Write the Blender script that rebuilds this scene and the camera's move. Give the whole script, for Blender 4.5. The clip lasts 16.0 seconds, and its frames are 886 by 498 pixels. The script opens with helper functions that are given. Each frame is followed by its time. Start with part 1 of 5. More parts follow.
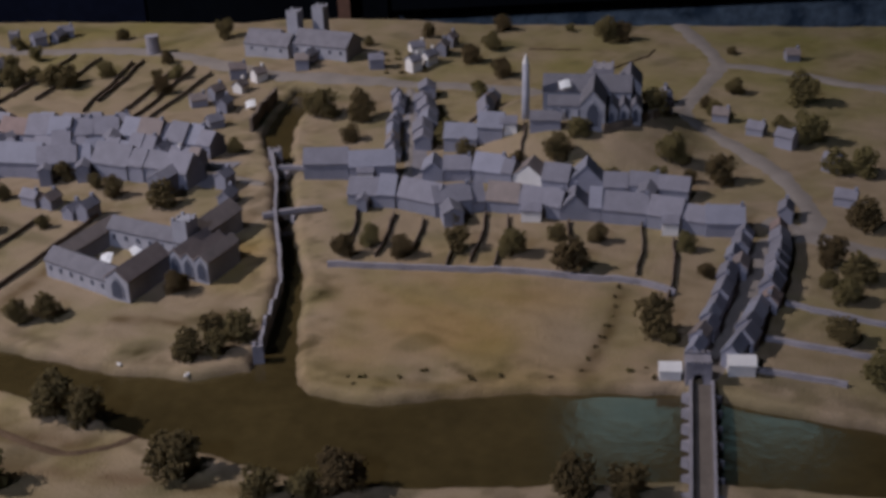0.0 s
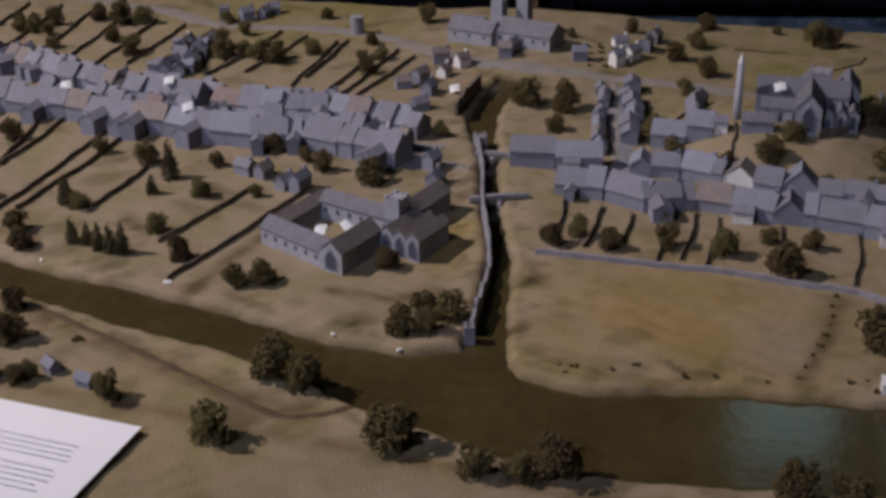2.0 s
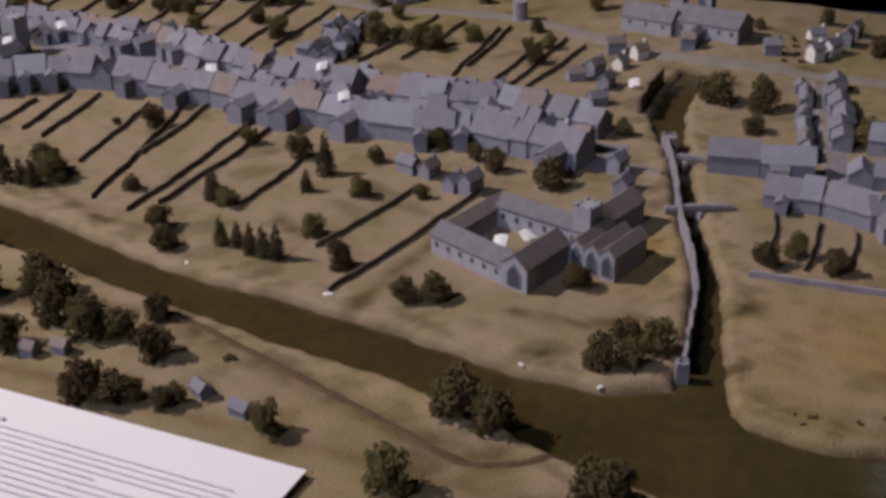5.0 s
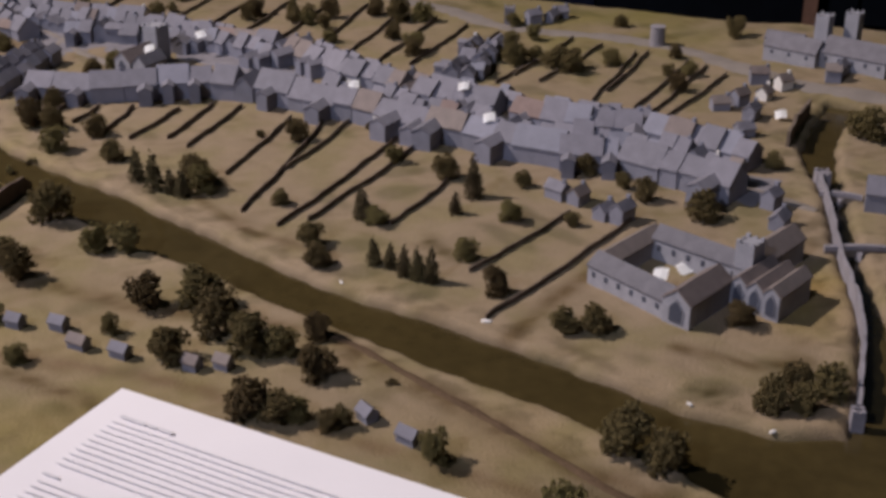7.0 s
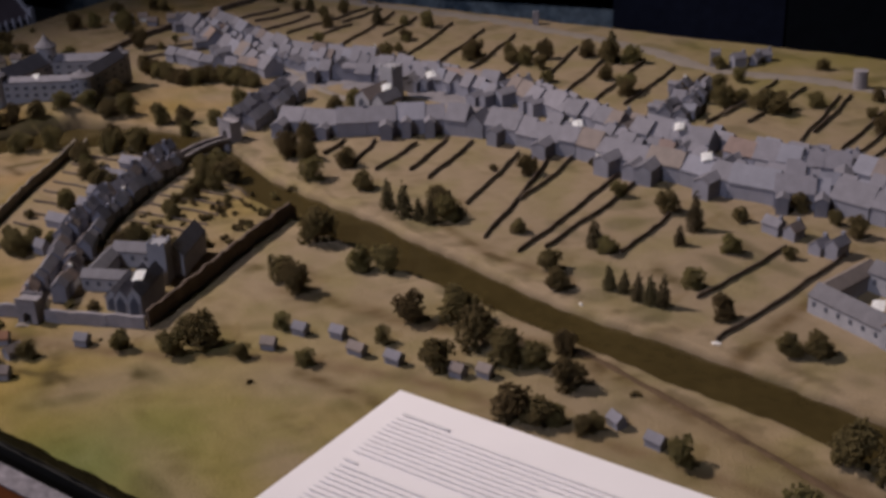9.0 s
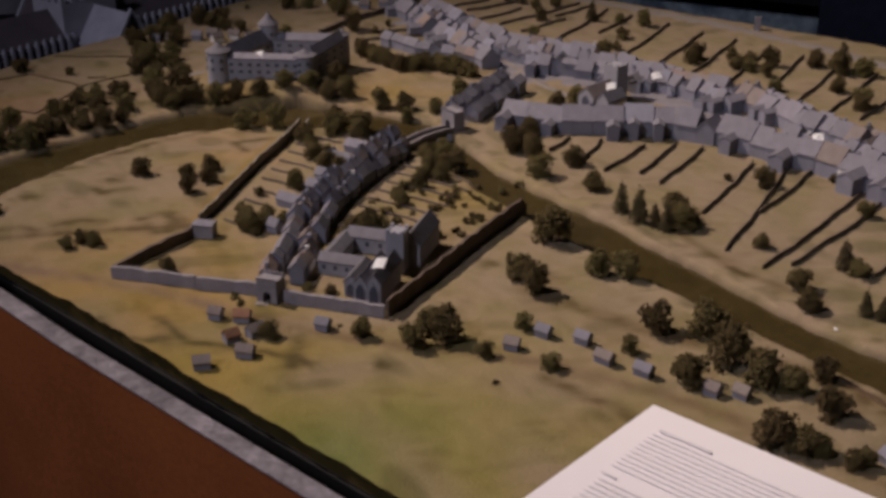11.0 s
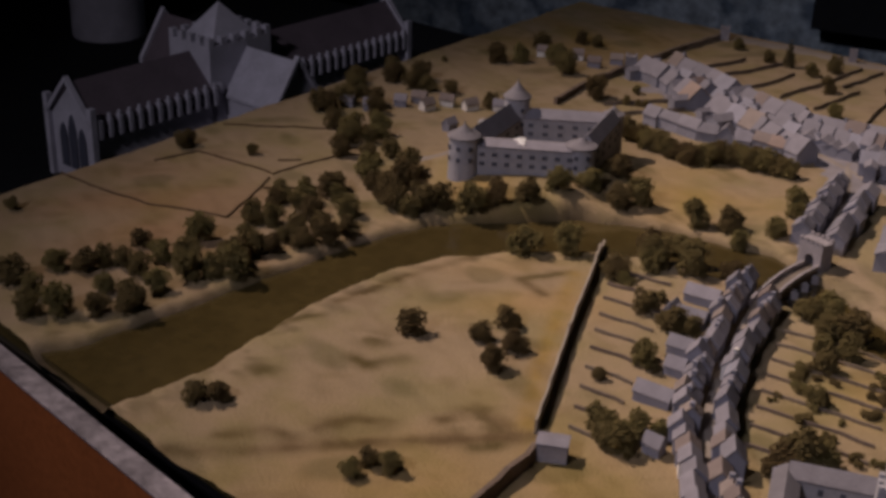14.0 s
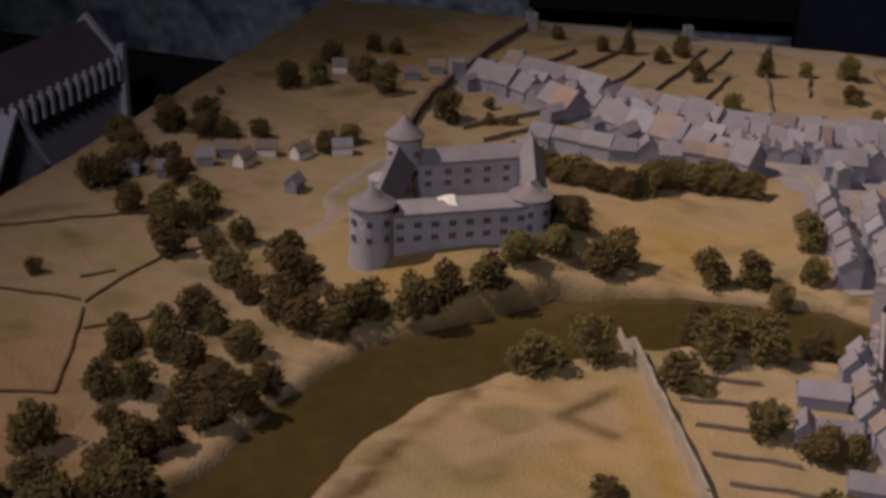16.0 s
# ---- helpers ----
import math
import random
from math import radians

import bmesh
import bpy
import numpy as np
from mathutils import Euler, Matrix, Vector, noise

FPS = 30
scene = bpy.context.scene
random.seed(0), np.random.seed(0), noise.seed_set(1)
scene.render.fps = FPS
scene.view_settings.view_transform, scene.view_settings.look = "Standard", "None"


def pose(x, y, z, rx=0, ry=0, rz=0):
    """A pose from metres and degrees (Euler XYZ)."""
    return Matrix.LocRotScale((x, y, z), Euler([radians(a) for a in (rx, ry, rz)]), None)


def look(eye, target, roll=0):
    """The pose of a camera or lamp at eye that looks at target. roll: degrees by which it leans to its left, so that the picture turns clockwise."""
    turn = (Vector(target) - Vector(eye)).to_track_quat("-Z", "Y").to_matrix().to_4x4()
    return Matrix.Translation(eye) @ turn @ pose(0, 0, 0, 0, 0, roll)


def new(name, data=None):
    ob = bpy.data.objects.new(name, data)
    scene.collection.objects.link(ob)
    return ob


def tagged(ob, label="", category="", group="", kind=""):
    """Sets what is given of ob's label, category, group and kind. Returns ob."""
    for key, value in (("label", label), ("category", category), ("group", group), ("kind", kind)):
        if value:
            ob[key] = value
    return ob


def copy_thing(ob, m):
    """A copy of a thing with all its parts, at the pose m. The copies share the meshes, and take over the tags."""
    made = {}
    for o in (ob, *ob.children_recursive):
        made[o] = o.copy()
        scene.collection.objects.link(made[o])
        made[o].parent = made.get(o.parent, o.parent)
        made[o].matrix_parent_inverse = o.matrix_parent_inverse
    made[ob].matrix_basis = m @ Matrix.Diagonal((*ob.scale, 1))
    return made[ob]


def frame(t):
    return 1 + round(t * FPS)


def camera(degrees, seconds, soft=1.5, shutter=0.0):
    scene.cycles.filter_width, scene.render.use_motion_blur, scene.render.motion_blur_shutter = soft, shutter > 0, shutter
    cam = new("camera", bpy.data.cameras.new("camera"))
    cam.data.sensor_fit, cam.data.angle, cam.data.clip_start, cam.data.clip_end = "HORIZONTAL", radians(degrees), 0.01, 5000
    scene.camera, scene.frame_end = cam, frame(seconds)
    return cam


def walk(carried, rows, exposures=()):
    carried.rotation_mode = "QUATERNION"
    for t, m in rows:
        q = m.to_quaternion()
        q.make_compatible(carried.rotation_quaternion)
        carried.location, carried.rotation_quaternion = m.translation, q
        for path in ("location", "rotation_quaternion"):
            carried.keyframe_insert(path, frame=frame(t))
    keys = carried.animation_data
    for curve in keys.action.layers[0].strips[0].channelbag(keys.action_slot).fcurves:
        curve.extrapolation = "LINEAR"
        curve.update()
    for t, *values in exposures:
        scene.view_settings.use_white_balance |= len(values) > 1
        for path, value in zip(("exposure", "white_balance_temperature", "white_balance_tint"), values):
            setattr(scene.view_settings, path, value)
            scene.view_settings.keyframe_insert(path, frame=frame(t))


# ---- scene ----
cam = camera(38.0, 16.0, soft=3.55)
PATH = [
    (0, (-0.0300, -0.0104, 0.3922), (0.0575, 1.7765, -0.5018), -1.87),
    (0.5, (-0.0459, -0.0092, 0.3916), (-0.0532, 1.7916, -0.4786), -1.34),
    (1, (-0.0631, -0.0111, 0.3900), (-0.1455, 1.7878, -0.4800), -1.01),
    (1.5, (-0.0710, -0.0120, 0.3906), (-0.1977, 1.7786, -0.4911), -1.09),
    (2, (-0.0748, -0.0115, 0.3879), (-0.2073, 1.7722, -0.5069), -0.89),
    (2.5, (-0.0804, -0.0104, 0.3846), (-0.2193, 1.7677, -0.5205), -1.20),
    (3, (-0.0833, -0.0076, 0.3830), (-0.2292, 1.7603, -0.5406), -0.74),
    (3.2, (-0.0868, -0.0042, 0.3828), (-0.2416, 1.7636, -0.5396), -0.93),
    (3.3, (-0.0910, 0.0232, 0.3711), (-0.2497, 1.7882, -0.5561), -1.02),
    (3.4, (-0.0972, 0.0710, 0.3498), (-0.2594, 1.8310, -0.5862), -1.11),
    (3.5, (-0.0999, 0.0806, 0.3461), (-0.2664, 1.8397, -0.5909), -1.21),
    (4, (-0.1140, 0.0827, 0.3481), (-0.3331, 1.8454, -0.5711), -1.33),
    (6.5, (-0.1719, 0.0857, 0.3549), (-0.5305, 1.8380, -0.5401), -0.48),
    (7, (-0.1884, 0.0863, 0.3577), (-0.5901, 1.8336, -0.5287), -0.29),
    (7.1, (-0.1894, 0.0768, 0.3619), (-0.6004, 1.8226, -0.5232), -0.41),
    (7.2, (-0.1866, 0.0520, 0.3728), (-0.6072, 1.7976, -0.5080), -0.53),
    (7.3, (-0.1830, 0.0254, 0.3843), (-0.6135, 1.7710, -0.4918), -0.65),
    (7.4, (-0.1787, -0.0032, 0.3966), (-0.6191, 1.7425, -0.4744), -0.77),
    (7.5, (-0.1812, -0.0041, 0.3971), (-0.6307, 1.7390, -0.4742), -0.89),
    (8, (-0.1969, -0.0057, 0.3994), (-0.7117, 1.7229, -0.4648), -1.54),
    (10.5, (-0.2699, -0.0092, 0.3972), (-1.0389, 1.6340, -0.4444), -0.83),
    (11, (-0.2984, -0.0148, 0.3955), (-1.1166, 1.5981, -0.4585), -0.39),
    (11.5, (-0.3313, -0.0084, 0.3893), (-1.2013, 1.5728, -0.4726), -0.14),
    (12, (-0.3858, 0.0102, 0.3862), (-1.2775, 1.5742, -0.4847), 0.15),
    (12.5, (-0.4587, 0.0326, 0.3844), (-1.3226, 1.6137, -0.4838), 0.71),
    (13, (-0.5311, 0.0504, 0.3807), (-1.3883, 1.6219, -0.5111), 1.68),
    (13.5, (-0.5956, 0.1039, 0.3731), (-1.5092, 1.6529, -0.5020), 1.65),
    (14, (-0.6615, 0.1806, 0.3590), (-1.4694, 1.7985, -0.4952), 1.86),
    (14.5, (-0.7320, 0.2435, 0.3445), (-1.3942, 1.9214, -0.5193), 2.88),
    (15, (-0.8294, 0.2953, 0.3233), (-1.2480, 2.0338, -0.5725), 3.52),
    (15.5, (-0.8931, 0.3269, 0.3067), (-1.2115, 2.0994, -0.5632), 4.11),
    (16, (-0.9455, 0.3871, 0.2867), (-1.1259, 2.1918, -0.5563), 1.99),
]
EXPOSURES = [(0.0, -0.22, 5650, 13), (3.0, -0.16, 5950, 14), (7.0, -0.04, 6100, 14), (8.0, -0.19, 6250, 14), (10.5, -0.28, 6650, 16), (12.0, -0.25, 7100, 21), (14.0, -0.24, 7250, 21), (16.0, -0.14, 7350, 20)]
walk(cam, [(t, look(eye, target, roll)) for t, eye, target, roll in PATH], exposures=EXPOSURES)

# ---- light: one museum spot high on the west side, a weak room glow, a lit display on the far wall ----
world = bpy.data.worlds.new("room_dark")
world.use_nodes = True
world.node_tree.nodes["Background"].inputs[0].default_value = (0.55, 0.6, 0.9, 1)
world.node_tree.nodes["Background"].inputs[1].default_value = 0.014
scene.world = world


def lamp(name, kind, place, target, power, colour, size, angle=None, blend=0.8):
    data = bpy.data.lights.new(name, kind)
    data.energy, data.color = power, colour
    if kind == "SPOT":
        data.shadow_soft_size, data.spot_size, data.spot_blend = size, radians(angle), blend
    else:
        data.size = size
    ob = new(name, data)
    ob.matrix_world = look(place, target)
    return ob


lamp("spot_lamp", "SPOT", (-3.0, 0.70, 2.75), (-0.36, 0.94, 0.0), 715, (1.0, 0.87, 0.77), 0.045, 26.5, 1.0)
lamp("south_spot_lamp", "SPOT", (-1.35, -1.6, 2.0), (-0.44, 1.06, 0.0), 132, (0.78, 0.82, 1.0), 0.15, 50, 0.9)


# ---- materials ----
def material(name, colour, rough=0.8, vary=0.25, grain=900.0, patch=60.0, bump=0.15, random_tint=0.0, metal=0.0, spec=0.3, second=None, attribute=""):
    """Colour broken at two scales, with fine relief. second: a colour that comes in patches; attribute: a mesh attribute that blends to it."""
    m = bpy.data.materials.new(name)
    m.use_nodes = True
    nt = m.node_tree
    n, l = nt.nodes, nt.links
    bsdf = n["Principled BSDF"]
    bsdf.inputs["Roughness"].default_value, bsdf.inputs["Metallic"].default_value = rough, metal
    bsdf.inputs["Specular IOR Level"].default_value = spec
    coord = n.new("ShaderNodeTexCoord")
    big, small = n.new("ShaderNodeTexNoise"), n.new("ShaderNodeTexNoise")
    for node, scale in ((big, patch), (small, grain)):
        node.inputs["Scale"].default_value, node.inputs["Detail"].default_value = scale, 5
        l.new(coord.outputs["Object"], node.inputs["Vector"])
    base = n.new("ShaderNodeRGB")
    base.outputs[0].default_value = (*colour, 1)
    out = base.outputs[0]
    if second:
        ramp = n.new("ShaderNodeMapRange")
        ramp.inputs[1].default_value, ramp.inputs[2].default_value = 0.45, 0.62
        l.new(big.outputs[0], ramp.inputs[0])
        mix = n.new("ShaderNodeMix")
        mix.data_type = "RGBA"
        mix.inputs["B"].default_value = (*second, 1)
        l.new(out, mix.inputs["A"])
        l.new(ramp.outputs[0], mix.inputs["Factor"])
        out = mix.outputs["Result"]
    for node, amount in ((big, vary), (small, vary * 0.8)):
        span = n.new("ShaderNodeMapRange")
        span.inputs[1].default_value, span.inputs[2].default_value = 0.25, 0.75
        span.inputs[3].default_value, span.inputs[4].default_value = 1 - amount, 1 + amount
        l.new(node.outputs[0], span.inputs[0])
        mul = n.new("ShaderNodeMix")
        mul.data_type, mul.blend_type, mul.clamp_result = "RGBA", "MULTIPLY", False
        mul.inputs["Factor"].default_value = 1
        l.new(out, mul.inputs["A"])
        l.new(span.outputs[0], mul.inputs["B"])
        out = mul.outputs["Result"]
    if random_tint:
        info, hsv, span, huespan = n.new("ShaderNodeObjectInfo"), n.new("ShaderNodeHueSaturation"), n.new("ShaderNodeMapRange"), n.new("ShaderNodeMapRange")
        span.inputs[3].default_value, span.inputs[4].default_value = 1 - random_tint, 1 + random_tint
        huespan.inputs[3].default_value, huespan.inputs[4].default_value = 0.5 - 0.06 * random_tint, 0.5 + 0.06 * random_tint
        l.new(info.outputs["Random"], span.inputs[0])
        l.new(info.outputs["Random"], huespan.inputs[0])
        l.new(span.outputs[0], hsv.inputs["Value"])
        l.new(huespan.outputs[0], hsv.inputs["Hue"])
        l.new(out, hsv.inputs["Color"])
        out = hsv.outputs[0]
    if attribute:
        att, mix = n.new("ShaderNodeAttribute"), n.new("ShaderNodeMix")
        att.attribute_name = attribute
        mix.data_type, mix.blend_type, mix.clamp_result = "RGBA", "MULTIPLY", False
        mix.inputs["Factor"].default_value = 1
        l.new(out, mix.inputs["A"])
        l.new(att.outputs["Color"], mix.inputs["B"])
        out = mix.outputs["Result"]
    l.new(out, bsdf.inputs["Base Color"])
    if bump:
        node = n.new("ShaderNodeBump")
        node.inputs["Strength"].default_value, node.inputs["Distance"].default_value = bump, 0.002
        l.new(small.outputs[0], node.inputs["Height"])
        l.new(node.outputs[0], bsdf.inputs["Normal"])
    return m


GROUND = material("sanded_ground", (0.27, 0.205, 0.135), 0.95, 0.12, 700, 22, 0.5, spec=0.1, attribute="tone", second=(0.215, 0.17, 0.095))
ROAD = material("grey_road", (0.225, 0.195, 0.172), 0.9, 0.12, 900, 60, 0.2, spec=0.1)
DECK = material("brown_grey_bridge_deck", (0.15, 0.125, 0.105), 0.9, 0.2, 900, 60, 0.3, spec=0.1)
DITCH = material("damp_brown_earth", (0.10, 0.066, 0.040), 0.9, 0.35, 700, 60, 0.4, spec=0.1)
WATER = material("dark_varnished_water", (0.055, 0.040, 0.015), 0.13, 0.2, 120, 14, 0.07, spec=0.5)
PLASTER = material("grey_house_paint", (0.215, 0.214, 0.258), 0.8, 0.12, 900, 90, 0.2, 0.10)
PLASTER_WHITE = material("white_house_paint", (0.66, 0.63, 0.6), 0.75, 0.08, 900, 90, 0.15, 0.08)
SLATE = material("grey_slate_paint", (0.186, 0.178, 0.208), 0.8, 0.14, 1100, 120, 0.25, 0.10)
DARK_SLATE = material("dark_slate_paint", (0.150, 0.142, 0.160), 0.8, 0.18, 1100, 120, 0.25, 0.12)
PAVING = material("grey_street_paving", (0.205, 0.190, 0.205), 0.9, 0.16, 900, 70, 0.3, spec=0.1)
BROWN_ROOF = material("brown_roof_paint", (0.19, 0.155, 0.145), 0.75, 0.16, 1100, 120, 0.35, 0.2)
RED_ROOF = material("red_tile_paint", (0.235, 0.175, 0.155), 0.75, 0.16, 1100, 120, 0.35, 0.15)
RUST_ROOF = material("rust_roof_paint", (0.26, 0.135, 0.075), 0.75, 0.2, 1100, 120, 0.35, 0.15)
STONE = material("pale_stone_paint", (0.29, 0.285, 0.315), 0.8, 0.14, 800, 100, 0.3, 0.06)
MEADOWWALL = material("sanded_wall", (0.27, 0.235, 0.20), 0.9, 0.2, 800, 110, 0.4, 0.06)
WINDOW = material("dark_window_recess", (0.065, 0.070, 0.095), 0.6, 0.1, 900, 90, 0.0)
WALLSTONE = material("brown_garden_wall", (0.15, 0.115, 0.09), 0.9, 0.25, 900, 120, 0.4, 0.2)
TOWNWALL = material("grey_town_wall", (0.26, 0.24, 0.26), 0.85, 0.18, 800, 110, 0.4, 0.06)
FOLIAGE = material("dry_olive_foliage", (0.158, 0.121, 0.052), 0.95, 0.5, 700, 160, 0.7, 0.28, spec=0.1)
CONIFER = material("dark_conifer_foliage", (0.105, 0.082, 0.042), 0.95, 0.4, 700, 160, 0.7, 0.25, spec=0.1)
BARK = material("brown_twig", (0.07, 0.05, 0.035), 0.9, 0.2, 900, 200, 0.3)
PAPER = material("white_paper", (0.82, 0.78, 0.80), 0.6, 0.02, 900, 20, 0.0)
INK = material("grey_print", (0.62, 0.60, 0.62), 0.7, 0.1, 900, 90, 0.0)
CARD = material("white_card", (0.93, 0.93, 0.93), 0.5, 0.0, 900, 20, 0.0)
BLACK = material("black_rim", (0.004, 0.004, 0.005), 0.6, 0.2, 300, 20, 0.1)
STRIP = material("worn_metal_strip", (0.36, 0.33, 0.37), 0.34, 0.45, 160, 28, 0.35, metal=0.6)
WOOD = material("varnished_red_wood", (0.215, 0.066, 0.023), 0.35, 0.18, 260, 9, 0.08, spec=0.5)
POST = material("brown_post", (0.52, 0.25, 0.14), 0.6, 0.2, 120, 12, 0.1)
DRAPE = material("black_drape", (0.006, 0.007, 0.009), 0.95, 0.3, 60, 5, 0.1)
NAVY = material("navy_drape", (0.016, 0.018, 0.034), 0.95, 0.3, 60, 5, 0.1)
BLUESTONE = material("blue_grey_stone_wall", (0.27, 0.33, 0.37), 0.85, 0.5, 60, 18, 0.6, second=(0.06, 0.085, 0.11))
FLOORING = material("dark_carpet", (0.02, 0.018, 0.018), 0.95, 0.2, 300, 9, 0.2)
DARKWALL = material("dark_room_paint", (0.015, 0.014, 0.018), 0.9, 0.2, 90, 5, 0.1)
ABBEY_ROOF = material("abbey_brown_roof", (0.12, 0.095, 0.11), 0.7, 0.15, 500, 50, 0.3)
ABBEY_WALL = material("abbey_grey_wall", (0.42, 0.41, 0.47), 0.75, 0.15, 500, 50, 0.3)


# ---- mesh helpers ----
def part(name, bm, mat, parent=None, label="", smooth=False):
    data = bpy.data.meshes.new(name)
    bm.normal_update()
    bm.to_mesh(data)
    bm.free()
    data.materials.append(mat)
    if smooth:
        data.shade_smooth()
    ob = new(name, data)
    ob.parent = parent
    return tagged(ob, label)


def thing(name, label, category, m=None, group="", kind=""):
    ob = new(name)
    ob.empty_display_size = 0.01
    if m is not None:
        ob.matrix_world = m
    return tagged(ob, label, category, group, kind)


def box(bm, x0, y0, z0, x1, y1, z1):
    v = [bm.verts.new(p) for p in ((x0, y0, z0), (x1, y0, z0), (x1, y1, z0), (x0, y1, z0), (x0, y0, z1), (x1, y0, z1), (x1, y1, z1), (x0, y1, z1))]
    for f in ((3, 2, 1, 0), (4, 5, 6, 7), (0, 1, 5, 4), (1, 2, 6, 5), (2, 3, 7, 6), (3, 0, 4, 7)):
        bm.faces.new([v[i] for i in f])


def boxes(*rows):
    bm = bmesh.new()
    for r in rows:
        box(bm, *r)
    return bm


def gabled(w, d, h, rise):
    """A block with gables at both ends of x, its ridge along x, standing on z = 0 with its middle at 0, 0."""
    bm = bmesh.new()
    x, y = w / 2, d / 2
    ring = [(-y, -0.004), (y, -0.004), (y, h), (0, h + rise), (-y, h)]
    a, b = [bm.verts.new((-x, p, q)) for p, q in ring], [bm.verts.new((x, p, q)) for p, q in ring]
    bm.faces.new(a[::-1])
    bm.faces.new(b)
    for i in range(5):
        j = (i + 1) % 5
        bm.faces.new((a[i], a[j], b[j], b[i]))
    bmesh.ops.recalc_face_normals(bm, faces=bm.faces)
    return bm


def roofing(w, d, h, rise, thick=0.0011, over=0.0008):
    """Two slopes of some thickness over gabled()."""
    bm = bmesh.new()
    x, y = w / 2 + over * 0.6, d / 2 + over
    low = h - rise * over / (d / 2)
    ring = [(-y, low), (0, h + rise), (y, low), (y, low + thick), (0, h + rise + thick), (-y, low + thick)]
    lift = 0.0003
    a, b = [bm.verts.new((-x, p, q + lift)) for p, q in ring], [bm.verts.new((x, p, q + lift)) for p, q in ring]
    for side in (a, b):
        bm.faces.new((side[0], side[1], side[4], side[5]))
        bm.faces.new((side[1], side[2], side[3], side[4]))
    for i in range(6):
        j = (i + 1) % 6
        bm.faces.new((a[i], a[j], b[j], b[i]))
    bmesh.ops.recalc_face_normals(bm, faces=bm.faces)
    return bm


def ringed(profile, steps=20):
    """A turned shape: profile of (radius, height) from the foot up."""
    bm = bmesh.new()
    rings = []
    for r, z in profile:
        rings.append([bm.verts.new((r * math.cos(k * 2 * math.pi / steps), r * math.sin(k * 2 * math.pi / steps), z)) for k in range(steps)])
    for a, b in zip(rings, rings[1:]):
        for k in range(steps):
            bm.faces.new((a[k], a[(k + 1) % steps], b[(k + 1) % steps], b[k]))
    bm.faces.new(rings[0][::-1])
    bm.faces.new(rings[-1])
    return bm


# ---- the lie of the land ----
REACH_WEST = [
    (-1.20, 0.56, -1.075, 0.53), (-1.121, 0.647, -1.070, 0.600), (-1.096, 0.717, -1.045, 0.670), (-1.075, 0.785, -1.041, 0.745),
    (-1.055, 0.848, -1.025, 0.812), (-1.028, 0.897, -0.999, 0.858), (-0.994, 0.924, -0.961, 0.886), (-0.941, 0.960, -0.915, 0.912),
    (-0.885, 0.973, -0.870, 0.925), (-0.810, 0.968, -0.815, 0.915), (-0.770, 0.938, -0.765, 0.896), (-0.705, 0.886, -0.700, 0.848),
    (-0.641, 0.853, -0.645, 0.816), (-0.588, 0.830, -0.597, 0.791), (-0.542, 0.801, -0.545, 0.760),
]
REACH_EAST = [
    (-0.489, 0.774, -0.480, 0.734), (-0.435, 0.742, -0.430, 0.708), (-0.400, 0.725, -0.397, 0.693), (-0.319, 0.697, -0.310, 0.652),
    (-0.254, 0.669, -0.255, 0.630), (-0.195, 0.641, -0.200, 0.603), (-0.150, 0.629, -0.167, 0.574), (-0.098, 0.636, -0.110, 0.545),
    (-0.080, 0.606, -0.080, 0.528), (-0.045, 0.591, -0.045, 0.519), (0.034, 0.594, 0.030, 0.511), (0.127, 0.584, 0.109, 0.508),
    (0.163, 0.566, 0.160, 0.497), (0.226, 0.535, 0.206, 0.484), (0.36, 0.475, 0.34, 0.43), (0.95, 0.22, 0.95, 0.15),
]
BROOK = [
    (-0.112, 0.630, -0.088, 0.615), (-0.103, 0.680, -0.089, 0.680), (-0.100, 0.762, -0.088, 0.750), (-0.108, 0.844, -0.098, 0.824), (-0.112, 0.918, -0.102, 0.928),
    (-0.119, 0.965, -0.106, 0.975), (-0.126, 1.015, -0.104, 1.025), (-0.117, 1.071, -0.098, 1.066), (-0.102, 1.120, -0.082, 1.114),
]
RIVER = REACH_WEST + REACH_EAST
CORNERS = ((-1.325, 0.690), (0.80, 0.040), (0.95, 1.135), (-1.165, 1.515))  # near west, near east, far east, far west
HILLS = ((-0.997, 1.006, 0.0118, 0.075), (0.132, 0.962, 0.0225, 0.085), (-0.06, 1.25, 0.006, 0.12))  # x, y, height, spread


def bank_distance(px, py, pairs):
    """How far inside (plus) a channel each point lies."""
    ring = [(a, b) for a, b, _, _ in pairs] + [(c, d) for _, _, c, d in reversed(pairs)]
    far, inside = np.full(px.shape, 9.0), np.zeros(px.shape, bool)
    for (ax, ay), (bx, by) in zip(ring, ring[1:] + ring[:1]):
        dx, dy = bx - ax, by - ay
        t = np.clip(((px - ax) * dx + (py - ay) * dy) / (dx * dx + dy * dy + 1e-12), 0, 1)
        far = np.minimum(far, np.hypot(px - ax - t * dx, py - ay - t * dy))
        crosses = (ay > py) != (by > py)
        inside ^= crosses & (px < dx * (py - ay) / (dy if abs(dy) > 1e-9 else 1e-9) + ax)
    return np.where(inside, far, -far)


def wobble(px, py, scale):
    return np.sin(px * scale + 1.7 * np.sin(py * scale * 0.7)) * np.cos(py * scale * 1.1 + 1.3 * np.sin(px * scale * 0.6))


